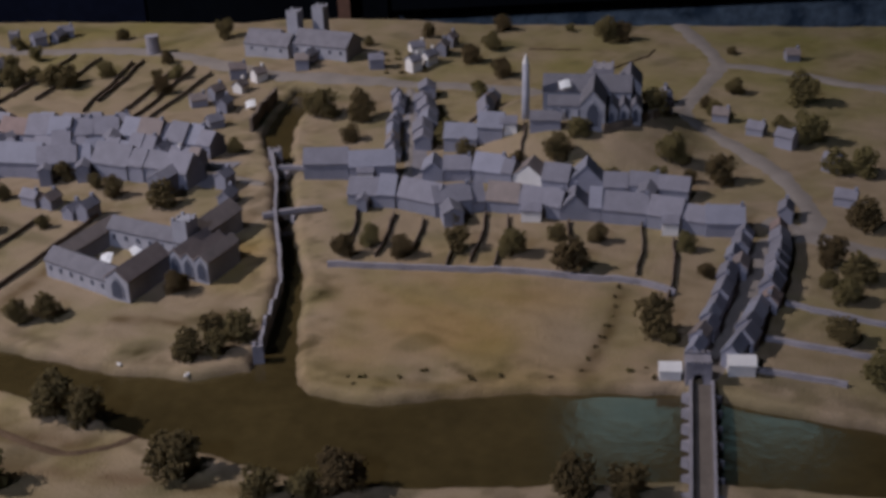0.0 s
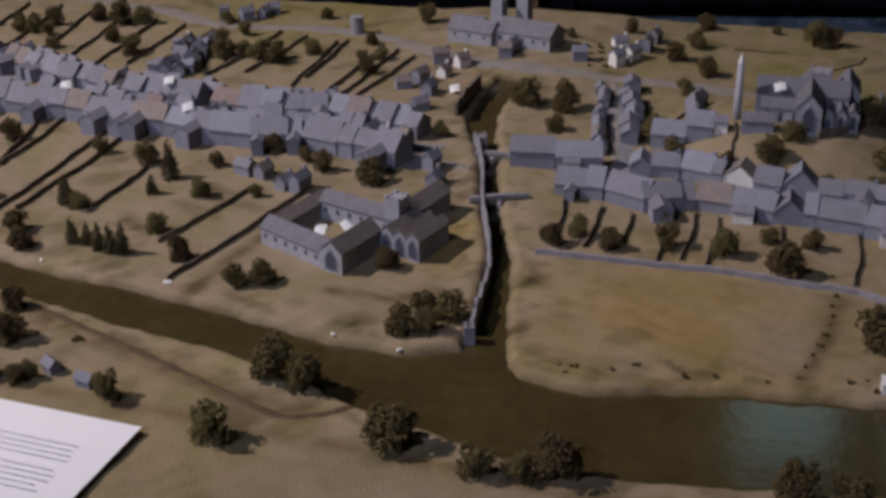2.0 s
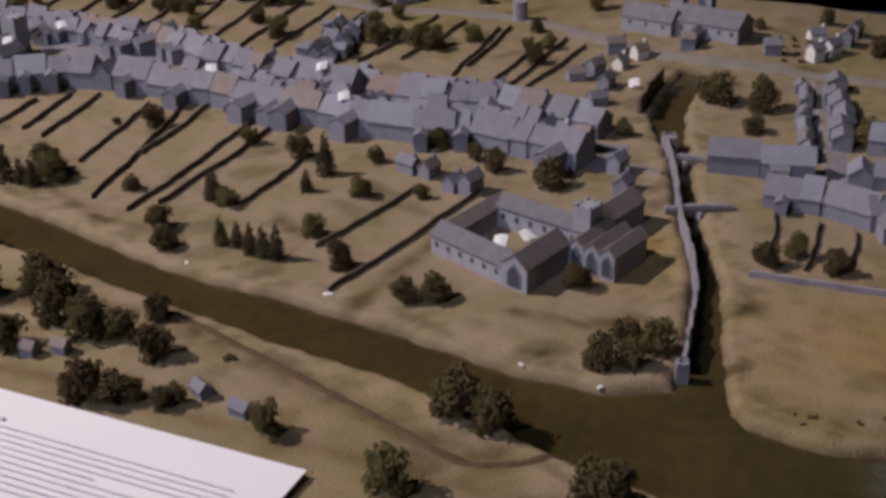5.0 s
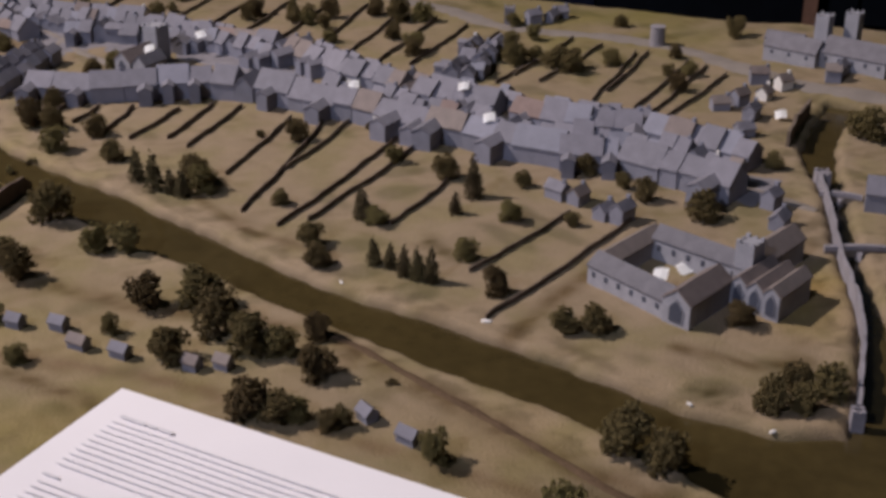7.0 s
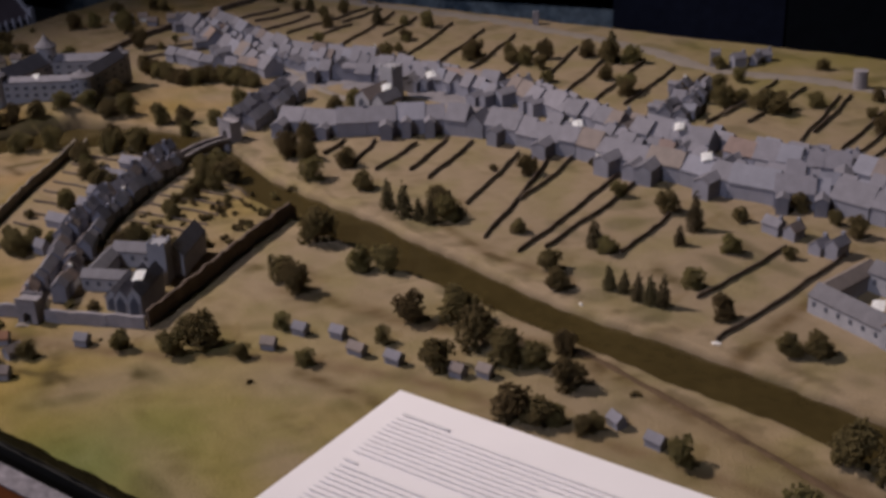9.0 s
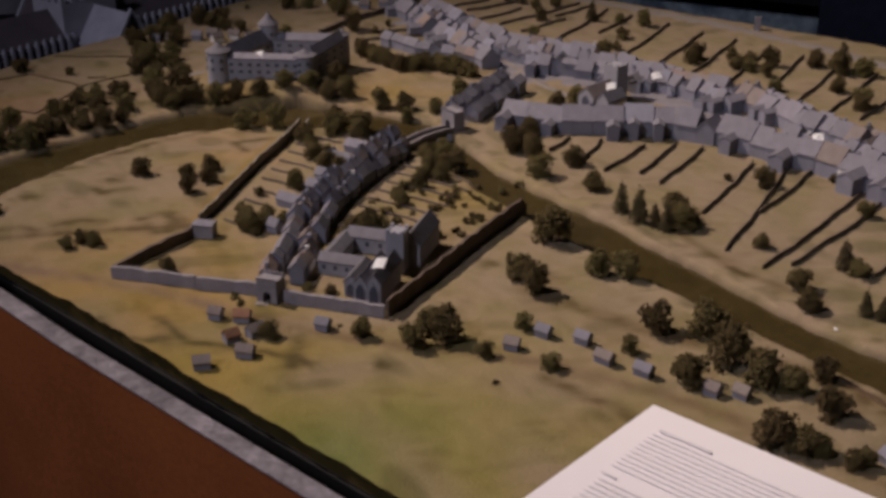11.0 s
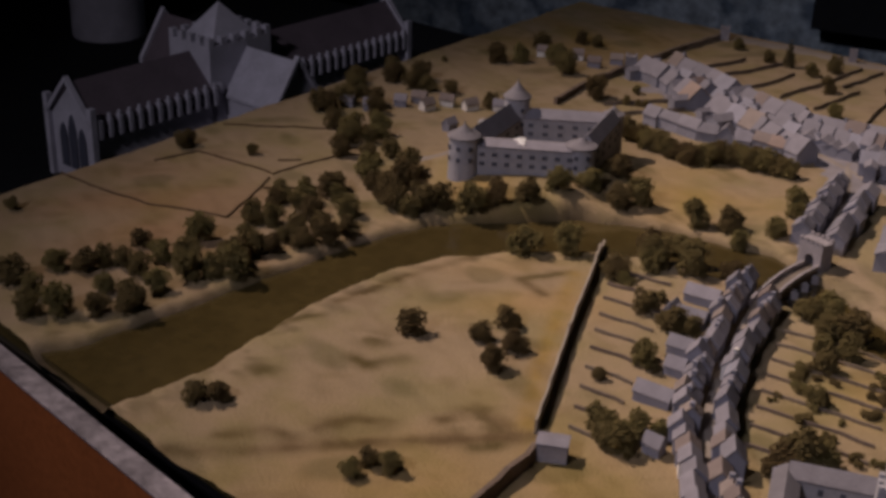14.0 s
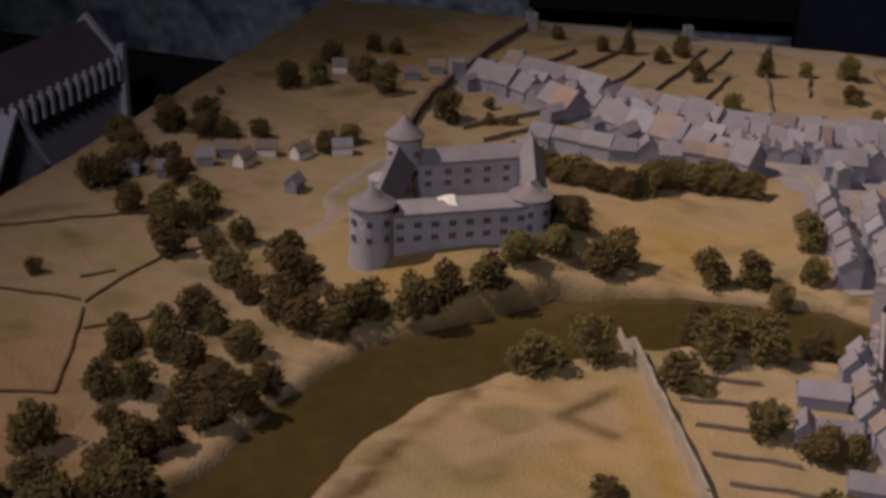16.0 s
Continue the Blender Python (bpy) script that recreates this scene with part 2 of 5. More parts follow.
def land(px, py):
    """The height of the ground, and how far inside the water each point lies."""
    wet = np.maximum(bank_distance(px, py, RIVER), bank_distance(px, py, BROOK))
    wet = wet + 0.0028 + 0.0013 * wobble(px, py, 130) + 0.0005 * wobble(px, py, 370)
    z = 0.0007 * wobble(px, py, 45) + 0.0004 * wobble(px, py, 170)
    for x, y, height, spread in HILLS:
        z = z + height * np.exp(-(((px - x) ** 2 + (py - y) ** 2) / spread**2) ** 2.5)
    dip = np.clip((wet + 0.004) / 0.010, 0, 1)
    return z * (1 - dip) - 0.009 * dip * dip * (3 - 2 * dip), wet


def ground_z(x, y):
    return float(land(np.array([x]), np.array([y]))[0][0])


def inside_table(u, v):
    (ax, ay), (bx, by), (cx, cy), (dx, dy) = CORNERS
    return ((1 - u) * (1 - v) * ax + u * (1 - v) * bx + u * v * cx + (1 - u) * v * dx, (1 - u) * (1 - v) * ay + u * (1 - v) * by + u * v * cy + (1 - u) * v * dy)


# patches of turf and dust: x, y, radius, colour factor
TURF = (
    (-0.58, 0.44, 0.19, (0.98, 1.0, 0.48)), (-0.63, 0.475, 0.07, (0.62, 0.9, 0.5)), (-0.83, 0.56, 0.13, (1.12, 0.96, 0.52)), (-0.70, 0.53, 0.06, (1.1, 1.02, 0.45)), (0.02, 0.66, 0.10, (1.08, 0.95, 0.62)),
    (-0.13, 0.78, 0.04, (1.1, 0.98, 0.55)), (-0.93, 0.83, 0.05, (1.2, 1.02, 0.7)), (-1.0, 0.96, 0.06, (0.95, 0.85, 0.5)), (-0.88, 1.04, 0.06, (1.15, 1.02, 0.68)),
    (-1.13, 1.40, 0.12, (0.85, 0.75, 0.4)), (0.40, 1.15, 0.2, (0.72, 0.8, 0.45)), (-0.3, 1.33, 0.15, (0.8, 0.85, 0.5)), (0.12, 1.12, 0.13, (0.8, 0.85, 0.55)),
    (-0.25, 0.56, 0.10, (0.97, 0.95, 0.80)), (0.3, 0.65, 0.1, (0.8, 0.82, 0.62)), (-1.2, 0.8, 0.1, (1.0, 0.82, 0.72)), (-0.70, 0.82, 0.05, (1.0, 0.95, 0.6)),
)


# dark scrubby spots, and worn streaks and tracks as lines: points, half width, colour factor
SPOTS = (
    (-0.793, 0.558), (-0.775, 0.534), (-0.674, 0.552), (-0.638, 0.570), (-0.636, 0.724), (-0.599, 0.729), (-0.894, 0.683), (-0.938, 0.647), (-0.876, 0.683), (-0.180, 0.657),
    (-0.082, 0.657), (-0.075, 0.723), (0.005, 0.616), (-0.054, 0.612), (-0.029, 0.596), (0.037, 0.617), (-0.979, 0.732), (-0.890, 0.697), (-1.015, 0.674), (-0.517, 0.550),
)
OLIVE, DUN = (0.36, 0.35, 0.22), (0.46, 0.41, 0.31)
STREAKS = (
    (((-1.02, 0.58), (-0.975, 0.610), (-0.937, 0.638), (-0.897, 0.663), (-0.862, 0.688)), 0.006, (0.45, 0.39, 0.30)), (((-0.997, 0.611), (-0.982, 0.626), (-0.965, 0.629)), 0.005, DUN),
    (((-0.959, 0.642), (-0.946, 0.658), (-0.931, 0.662)), 0.006, DUN), (((-0.908, 0.679), (-0.897, 0.699), (-0.876, 0.690)), 0.005, DUN), (((-0.883, 0.663), (-0.873, 0.672)), 0.004, OLIVE),
    (((-0.981, 0.711), (-0.969, 0.707), (-0.955, 0.723)), 0.005, OLIVE), (((-0.939, 0.847), (-0.928, 0.858), (-0.917, 0.871)), 0.004, OLIVE), (((-0.936, 0.844), (-0.918, 0.834)), 0.004, DUN),
    (((-0.912, 0.872), (-0.888, 0.761), (-0.868, 0.696)), 0.006, (1.0, 0.88, 0.5)), (((-1.021, 0.763), (-1.006, 0.807), (-0.98, 0.86)), 0.004, DUN), (((-1.04, 0.72), (-1.02, 0.745)), 0.004, OLIVE),
    (((-0.291, 0.690), (-0.274, 0.737), (-0.249, 0.796)), 0.006, (0.5, 0.44, 0.33)), (((-0.793, 0.558), (-0.76, 0.54), (-0.72, 0.55), (-0.674, 0.552)), 0.004, OLIVE),
    (((-0.83, 0.54), (-0.80, 0.525), (-0.775, 0.534)), 0.004, OLIVE), (((-0.60, 0.70), (-0.5, 0.680), (-0.40, 0.678), (-0.30, 0.618), (-0.24, 0.580), (-0.19, 0.560)), 0.008, (0.5, 0.44, 0.34)),
    (((-0.95, 0.572), (-0.87, 0.583), (-0.80, 0.590), (-0.744, 0.585)), 0.007, (0.82, 0.72, 0.70)), (((-0.744, 0.585), (-0.66, 0.59), (-0.55, 0.615), (-0.45, 0.61), (-0.33, 0.575), (-0.18, 0.535), (-0.02, 0.49), (0.11, 0.47)), 0.006, (0.70, 0.63, 0.55)), (((-0.70, 0.575), (-0.685, 0.545)), 0.006, OLIVE),
    (((-0.54, 0.60), (-0.47, 0.578), (-0.40, 0.57)), 0.006, DUN), (((-0.06, 0.612), (0.0, 0.60), (0.04, 0.617)), 0.005, (0.7, 0.66, 0.45)), (((0.075, 0.60), (0.10, 0.65), (0.118, 0.70)), 0.005, DUN),
    (((-0.56, 0.86), (-0.53, 0.83), (-0.48, 0.79), (-0.42, 0.77)), 0.005, DUN), (((-0.36, 0.80), (-0.34, 0.78)), 0.006, OLIVE), (((-0.20, 0.70), (-0.16, 0.69), (-0.13, 0.70)), 0.006, DUN),
)


def line_distance(px, py, points):
    best = np.full(len(px), 9.0)
    for (ax, ay), (bx, by) in zip(points, points[1:]):
        dx, dy = bx - ax, by - ay
        k = np.clip(((px - ax) * dx + (py - ay) * dy) / (dx * dx + dy * dy), 0, 1)
        best = np.minimum(best, np.hypot(px - ax - k * dx, py - ay - k * dy))
    return best


def build_ground():
    nu, nv = 700, 400
    u, v = np.meshgrid(np.linspace(0, 1, nu), np.linspace(0, 1, nv))
    px, py = inside_table(u.ravel(), v.ravel())
    ragged = np.exp(-v.ravel() * 45) * (0.0085 * np.exp(-(((px + 1.01) / 0.055) ** 2)) + 0.0016 * wobble(px, py, 70) + 0.0009 * wobble(px, py, 210))
    px, py = px - 0.29 * ragged, py - 0.957 * ragged
    pz, wet = land(px, py)
    index = np.arange(nu * nv).reshape(nv, nu)
    quads = np.stack([index[:-1, :-1], index[:-1, 1:], index[1:, 1:], index[1:, :-1]], -1).reshape(-1, 4)
    data = bpy.data.meshes.new("ground")
    data.from_pydata(np.stack([px, py, pz], 1).tolist(), [], quads.tolist())
    tone = np.ones((len(px), 4))
    for x, y, r, colour in TURF:
        w = np.exp(-((px - x) ** 2 + (py - y) ** 2) / r**2) * np.clip(0.75 + 0.6 * wobble(px, py, 38), 0, 1)
        tone[:, :3] = tone[:, :3] * (1 - w[:, None]) + w[:, None] * np.array(colour)
    patchy = np.clip(0.55 + 0.9 * wobble(px, py, 130) + 0.5 * wobble(px + 0.1, py, 310), 0, 1)
    for x, y in SPOTS:
        w = 0.9 * np.exp(-((px - x) ** 2 + (py - y) ** 2) / 0.0095**2) * patchy
        tone[:, :3] = tone[:, :3] * (1 - w[:, None]) + w[:, None] * np.array(OLIVE)
    for points, half, colour in STREAKS:
        w = np.exp(-((line_distance(px, py, points) / half) ** 2)) * (0.55 + 0.45 * patchy)
        tone[:, :3] = tone[:, :3] * (1 - w[:, None]) + w[:, None] * np.array(colour)
    blotch = np.clip(wobble(px - 0.4, py + 0.1, 61) * 0.6 + wobble(px, py, 190) * 0.6 - 0.22, 0, 0.6)
    tone[:, :3] *= 1 - blotch[:, None] * np.array((0.24, 0.26, 0.33))
    scrub = np.clip(wobble(px + 0.3, py, 24) * wobble(px, py - 0.2, 71) * 1.6 - 0.35, 0, 0.5)
    tone[:, :3] *= 1 - scrub[:, None] * np.array((0.55, 0.5, 0.6))
    sand = np.exp(-((wet + 0.012) / 0.009) ** 2)
    tone[:, :3] *= 1 + (sand * (0.12 - 0.5 * np.clip(patchy * 1.6 - 0.9, 0, 0.7)))[:, None] * np.array((1.0, 1.0, 1.1))
    mud = np.clip((wet + 0.002) / 0.006, 0, 1)
    tone[:, :3] *= 1 - 0.75 * mud[:, None]
    data.attributes.new("tone", "FLOAT_COLOR", "POINT").data.foreach_set("color", tone.astype(np.float32).ravel())
    data.materials.append(GROUND)
    data.shade_smooth()
    return tagged(new("ground", data), "sandy tan model ground with turf patches and river bed", "ground", kind="structure")


build_ground()


def slab(name, corners, z0, z1, mat, label="", category="", kind="structure"):
    bm = bmesh.new()
    low, high = [bm.verts.new((x, y, z0)) for x, y in corners], [bm.verts.new((x, y, z1)) for x, y in corners]
    bm.faces.new(low[::-1])
    bm.faces.new(high)
    n = len(corners)
    for i in range(n):
        bm.faces.new((low[i], low[(i + 1) % n], high[(i + 1) % n], high[i]))
    bmesh.ops.recalc_face_normals(bm, faces=bm.faces)
    ob = part(name, bm, mat)
    return tagged(ob, label, category, kind=kind)


def outset(d):
    """The table's outline, moved out by d."""
    c = [Vector(p) for p in CORNERS]
    lines = []
    for a, b in zip(c, c[1:] + c[:1]):
        n = Vector((b.y - a.y, a.x - b.x)).normalized()
        lines.append((a + n * d, (b - a).normalized()))
    out = []
    for (p, s), (q, t) in zip(lines[-1:] + lines[:-1], lines):
        k = (t.y * (q.x - p.x) - t.x * (q.y - p.y)) / (t.y * s.x - t.x * s.y)
        out.append(tuple(p + s * k))
    return out


slab("water", outset(-0.002), -0.012, -0.0048, WATER, "dark brown varnished river water", "water")
slab("table_body", outset(0.0), -0.85, -0.013, BLACK, "dark body of the model table", "table")
# outer line of the frame along the near side, from the west corner on
RIM = ((-1.319, 0.6645), (-1.179, 0.618), (-1.0, 0.5565), (-0.829, 0.499), (-0.605, 0.433), (-0.1, 0.284), (0.85, 0.004))


def inset(d):
    """The frame's outer line, moved in towards the model by d."""
    pts = [Vector(p) for p in RIM]
    line = []
    for i, p in enumerate(pts):
        way = (pts[min(i + 1, len(pts) - 1)] - pts[max(i - 1, 0)]).normalized()
        line.append(tuple(p + Vector((-way.y, way.x)) * d))
    return line


def near_board(name, d0, d1, z0, z1, mat, label, category):
    """A board along the near side of the table, between two distances from the frame's outer line."""
    a, b, bm = inset(d0), inset(d1), bmesh.new()
    rows = [[bm.verts.new(p) for p in ((*q, z0), (*r, z0), (*r, z1), (*q, z1))] for q, r in zip(a, b)]
    for r, t in zip(rows, rows[1:]):
        for i in range(4):
            bm.faces.new((r[i], r[(i + 1) % 4], t[(i + 1) % 4], t[i]))
    bm.faces.new(rows[0][::-1])
    bm.faces.new(rows[-1])
    bmesh.ops.recalc_face_normals(bm, faces=bm.faces)
    return tagged(part(name, bm, mat), label, category, kind="structure")


near_board("rim_band", 0.0130, 0.0330, -0.09, -0.055, BLACK, "black gap between the model and its frame", "rim")
# added liner: its black gives the frame's inner face its shade by colour
near_board("rim_liner", 0.0122, 0.0128, -0.09, 0.0012, BLACK, "added black liner for the shade inside the frame", "rim")
near_board("table_side", 0.0003, 0.0120, -0.85, 0.0012, WOOD, "varnished reddish wooden side of the table", "table")
near_board("rim_strip", 0.0, 0.0127, 0.0014, 0.0024, STRIP, "worn silvery metal edge strip", "rim")

# the dark room
slab("floor", [(-3.4, -2.6), (2.6, -2.6), (2.6, 2.3), (-3.4, 2.3)], -0.95, -0.85, FLOORING, "dark carpeted museum floor", "floor")
slab("ceiling", [(-3.4, -2.6), (2.6, -2.6), (2.6, 2.3), (-3.4, 2.3)], 3.0, 3.1, DARKWALL, "dark ceiling", "ceiling")
slab("wall_north", [(-3.4, 2.1), (2.6, 2.1), (2.6, 2.3), (-3.4, 2.3)], -0.85, 3.0, BLUESTONE, "blue-grey rough stone wall in dim light", "wall")
slab("wall_south", [(-3.4, -2.8), (2.6, -2.8), (2.6, -2.6), (-3.4, -2.6)], -0.85, 3.0, DARKWALL, "dark painted wall", "wall")
slab("wall_west", [(-3.6, -2.6), (-3.4, -2.6), (-3.4, 2.3), (-3.6, 2.3)], -0.85, 3.0, DARKWALL, "dark painted wall", "wall")
slab("wall_east", [(2.6, -2.6), (2.8, -2.6), (2.8, 2.3), (2.6, 2.3)], -0.85, 3.0, DARKWALL, "dark painted wall", "wall")
slab("drape", [(-1.01, 2.04), (-0.67, 2.04), (-0.67, 2.07), (-1.01, 2.07)], -0.13, 1.95, DRAPE, "black drape hanging before the stone wall", "drape")
slab("drape", [(-0.668, 2.03), (-0.395, 2.03), (-0.395, 2.06), (-0.668, 2.06)], -0.845, 1.95, NAVY, "dark navy drape reaching the floor", "drape")
slab("drape", [(-0.393, 2.04), (-0.007, 2.04), (-0.007, 2.07), (-0.393, 2.07)], -0.845, 1.95, DRAPE, "black drape reaching the floor", "drape")
slab("shelf_black", [(0.0, 2.04), (2.55, 2.04), (2.55, 2.09), (0.0, 2.09)], -0.195, -0.13, DRAPE, "black ledge along the stone wall", "ledge")
slab("wooden_post", [(-0.086, 1.985), (-0.067, 1.985), (-0.067, 2.005), (-0.086, 2.005)], -0.85, 1.98, POST, "slender brown wooden post before the drape", "post", "structure")


# ---- roads ----
def ribbon(name, points, width, mat, label, category, lift=0.0009, kind="structure", steps=10):
    """A strip along a line, laid on the ground."""
    pts = [Vector((x, y, 0)) for x, y in points]
    line = []
    for i in range(len(pts) - 1):
        p0, p1, p2, p3 = pts[max(i - 1, 0)], pts[i], pts[i + 1], pts[min(i + 2, len(pts) - 1)]
        for k in range(steps):
            t = k / steps
            line.append(0.5 * ((2 * p1) + (p2 - p0) * t + (2 * p0 - 5 * p1 + 4 * p2 - p3) * t * t + (3 * p1 - p0 - 3 * p2 + p3) * t**3))
    line.append(pts[-1])
    bm = bmesh.new()
    rows = []
    for i, p in enumerate(line):
        way = (line[min(i + 1, len(line) - 1)] - line[max(i - 1, 0)]).normalized()
        side = Vector((-way.y, way.x, 0))
        row = []
        for k in (-1, -0.33, 0.33, 1):
            q = p + side * width / 2 * k * (1 + 0.12 * math.sin(i * 1.3) + 0.1 * math.sin(i * 0.37))
            row.append(bm.verts.new((q.x, q.y, ground_z(q.x, q.y) + lift - (0.0012 if abs(k) == 1 else 0))))
        rows.append(row)
    for a, b in zip(rows, rows[1:]):
        for k in range(3):
            bm.faces.new((a[k], a[k + 1], b[k + 1], b[k]))
    bmesh.ops.recalc_face_normals(bm, faces=bm.faces)
    return tagged(part(name, bm, mat, smooth=True), label, category, kind=kind)


ROADS = (
    ((0.281, 1.257), (0.291, 1.17), (0.287, 1.119), (0.256, 1.061), (0.226, 1.0), (0.251, 0.927), (0.270, 0.857), (0.266, 0.778), (0.219, 0.745), (0.188, 0.672), (0.143, 0.592)),
    ((0.289, 1.127), (0.348, 1.094), (0.415, 1.038), (0.6, 0.93)),
    ((0.236, 0.79), (0.299, 0.730), (0.5, 0.6)),
    ((-0.47, 1.325), (-0.399, 1.275), (-0.295, 1.262), (-0.224, 1.235), (-0.175, 1.189), (-0.12, 1.15), (-0.02, 1.12), (0.1, 1.08), (0.22, 0.99)),
    ((-0.975, 1.464), (-0.86, 1.446), (-0.7, 1.412), (-0.55, 1.36), (-0.47, 1.325)),
    ((-0.012, 0.86), (-0.008, 0.93), (-0.003, 1.0), (0.0, 1.1)),
    ((-1.02, 1.31), (-0.95, 1.262), (-0.88, 1.215), (-0.82, 1.165), (-0.72, 1.09), (-0.6, 1.072), (-0.48, 1.058), (-0.36, 1.03), (-0.22, 0.96), (-0.12, 0.9)),
    ((-0.78, 0.95), (-0.785, 1.03), (-0.79, 1.1), (-0.80, 1.16)),
    ((-0.745, 0.60), (-0.757, 0.64), (-0.774, 0.70), (-0.7905, 0.76), (-0.7975, 0.82), (-0.7995, 0.90)),
    ((-1.10, 0.985), (-1.076, 1.004), (-1.071, 1.031), (-1.079, 1.056), (-1.070, 1.09), (-1.05, 1.14)),
)
STREETS = (
    (((-0.60, 1.055), (-0.52, 1.050), (-0.44, 1.025), (-0.36, 1.005), (-0.28, 0.978), (-0.20, 0.945), (-0.15, 0.925)), 0.066),
    (((-1.015, 1.300), (-0.95, 1.250), (-0.89, 1.205), (-0.83, 1.170), (-0.77, 1.150), (-0.68, 1.150), (-0.60, 1.110), (-0.55, 1.075)), 0.066),
    (((-0.785, 0.985), (-0.786, 1.04), (-0.79, 1.10), (-0.80, 1.15)), 0.034),
    (((-0.05, 0.878), (0.02, 0.862), (0.08, 0.842), (0.14, 0.822), (0.20, 0.800)), 0.040),
    (((0.0, 0.87), (-0.003, 0.94), (0.0, 1.02), (0.0, 1.09)), 0.026),
)
for line, width in STREETS:
    ribbon("street", line, width, PAVING, "grey paved town street", "street", 0.0007)
for line in ROADS:
    ribbon("road", line, 0.019 if line[0][0] > 0.2 else 0.024 if line[0][1] > 1.32 and line[-1][1] < 1.33 and line[0][0] > -1 else 0.010, ROAD, "grey dusty road across the model", "road")
for line in (((-0.40, 0.680), (-0.365, 0.662), (-0.299, 0.619), (-0.26, 0.594), (-0.212, 0.562), (-0.185, 0.561), (-0.165, 0.572)),):
    ribbon("ditch", line, 0.0075, DITCH, "dark ditch along the river bank", "ditch", 0.0006)


# ---- garden and town walls ----
def wall_line(name, points, height, thick, mat, label, category, group="", sway=0.0):
    """A wall of one thickness along a line, following the ground."""
    bm = bmesh.new()
    pts = [Vector(p) for p in points]
    for a, b in zip(pts, pts[1:]):
        length = (b - a).length
        n = max(2, int(length / 0.008))
        way = (b - a).normalized()
        side = Vector((-way.y, way.x)) * thick / 2
        rings = []
        for i in range(n + 1):
            s = i / n
            p = a.lerp(b, s) + side * (0.3 * math.sin(i * 1.9 + a.x * 90) + sway * math.sin(math.pi * s) * math.sin(6 * s + a.x * 140 + b.y * 60))
            z = ground_z(p.x, p.y)
            top = z + height * (1 + 0.07 * math.sin(i * 2.3 + a.y * 50))
            rings.append([bm.verts.new((q.x, q.y, h)) for q, h in ((p - side, min(z, 0) - 0.006), (p + side, min(z, 0) - 0.006), (p + side * 0.8, top), (p - side * 0.8, top))])
        for r, s in zip(rings, rings[1:]):
            for k in range(4):
                bm.faces.new((r[k], r[(k + 1) % 4], s[(k + 1) % 4], s[k]))
        bm.faces.new(rings[0][::-1])
        bm.faces.new(rings[-1])
    bmesh.ops.recalc_face_normals(bm, faces=bm.faces)
    return tagged(part(name, bm, mat), label, category, group)


PLOTS_SOUTH = [
    (-0.567, 1.010, -0.576, 0.918), (-0.520, 0.995, -0.528, 0.875), (-0.492, 1.000, -0.494, 0.816), (-0.472, 0.995, -0.489, 0.894), (-0.426, 0.968, -0.463, 0.800),
    (-0.406, 0.961, -0.446, 0.812), (-0.371, 0.894, -0.392, 0.819), (-0.280, 0.862, -0.328, 0.764), (-0.239, 0.857, -0.307, 0.709), (-0.592, 1.010, -0.597, 0.931),
    (-0.614, 0.994, -0.626, 0.925), (-0.652, 0.990, -0.651, 0.931), (-0.68, 0.985, -0.683, 0.945), (-0.705, 0.985, -0.712, 0.94),
]
PLOTS_NORTH = [
    (-0.269, 1.221, -0.292, 1.083), (-0.258, 1.223, -0.283, 1.105), (-0.221, 1.205, -0.257, 1.071), (-0.205, 1.193, -0.250, 1.041), (-0.187, 1.171, -0.232, 1.051),
    (-0.354, 1.176, -0.377, 1.108), (-0.301, 1.235, -0.342, 1.120), (-0.33, 1.25, -0.365, 1.13), (-0.40, 1.25, -0.43, 1.13), (-0.435, 1.27, -0.46, 1.14),
    (-0.47, 1.29, -0.49, 1.14), (-0.51, 1.30, -0.525, 1.14), (-0.55, 1.32, -0.56, 1.15), (-0.59, 1.34, -0.60, 1.16), (-0.63, 1.35, -0.64, 1.18),
    (-0.67, 1.36, -0.68, 1.21), (-0.715, 1.38, -0.72, 1.24),
]
PLOTS_WEST = [
    (-0.945, 1.390, -0.975, 1.332), (-0.909, 1.394, -0.948, 1.331), (-0.892, 1.366, -0.922, 1.297), (-0.840, 1.421, -0.887, 1.291), (-0.820, 1.419, -0.845, 1.354),
    (-0.828, 1.346, -0.854, 1.276), (-0.799, 1.406, -0.806, 1.259), (-0.765, 1.394, -0.774, 1.308), (-0.95, 1.215, -1.0, 1.17), (-0.965, 1.235, -1.015, 1.19),
]
PLOTS_EAST = [
    (-0.050, 0.842, -0.058, 0.780), (-0.023, 0.835, -0.038, 0.767), (-0.003, 0.823, -0.012, 0.776), (0.043, 0.825, 0.025, 0.751), (0.058, 0.818, 0.040, 0.741),
    (0.014, 0.785, 0.009, 0.749), (0.099, 0.804, 0.085, 0.730), (0.149, 0.793, 0.130, 0.718), (0.166, 0.768, 0.141, 0.676),
    (0.055, 1.02, 0.04, 0.98), (0.085, 0.95, 0.075, 0.9),
]
for rows, where in ((PLOTS_SOUTH, "above the river"), (PLOTS_NORTH, "behind the main street"), (PLOTS_WEST, "by the town gate"), (PLOTS_EAST, "behind the eastern row")):
    for x0, y0, x1, y1 in rows:
        wall_line("garden_wall", [(x0, y0), ((x0 + x1) / 2 + 0.002, (y0 + y1) / 2), (x1, y1)], 0.0034, 0.0010, WALLSTONE, "thin brown garden wall " + where, "garden wall", "garden walls " + where, 1.7)
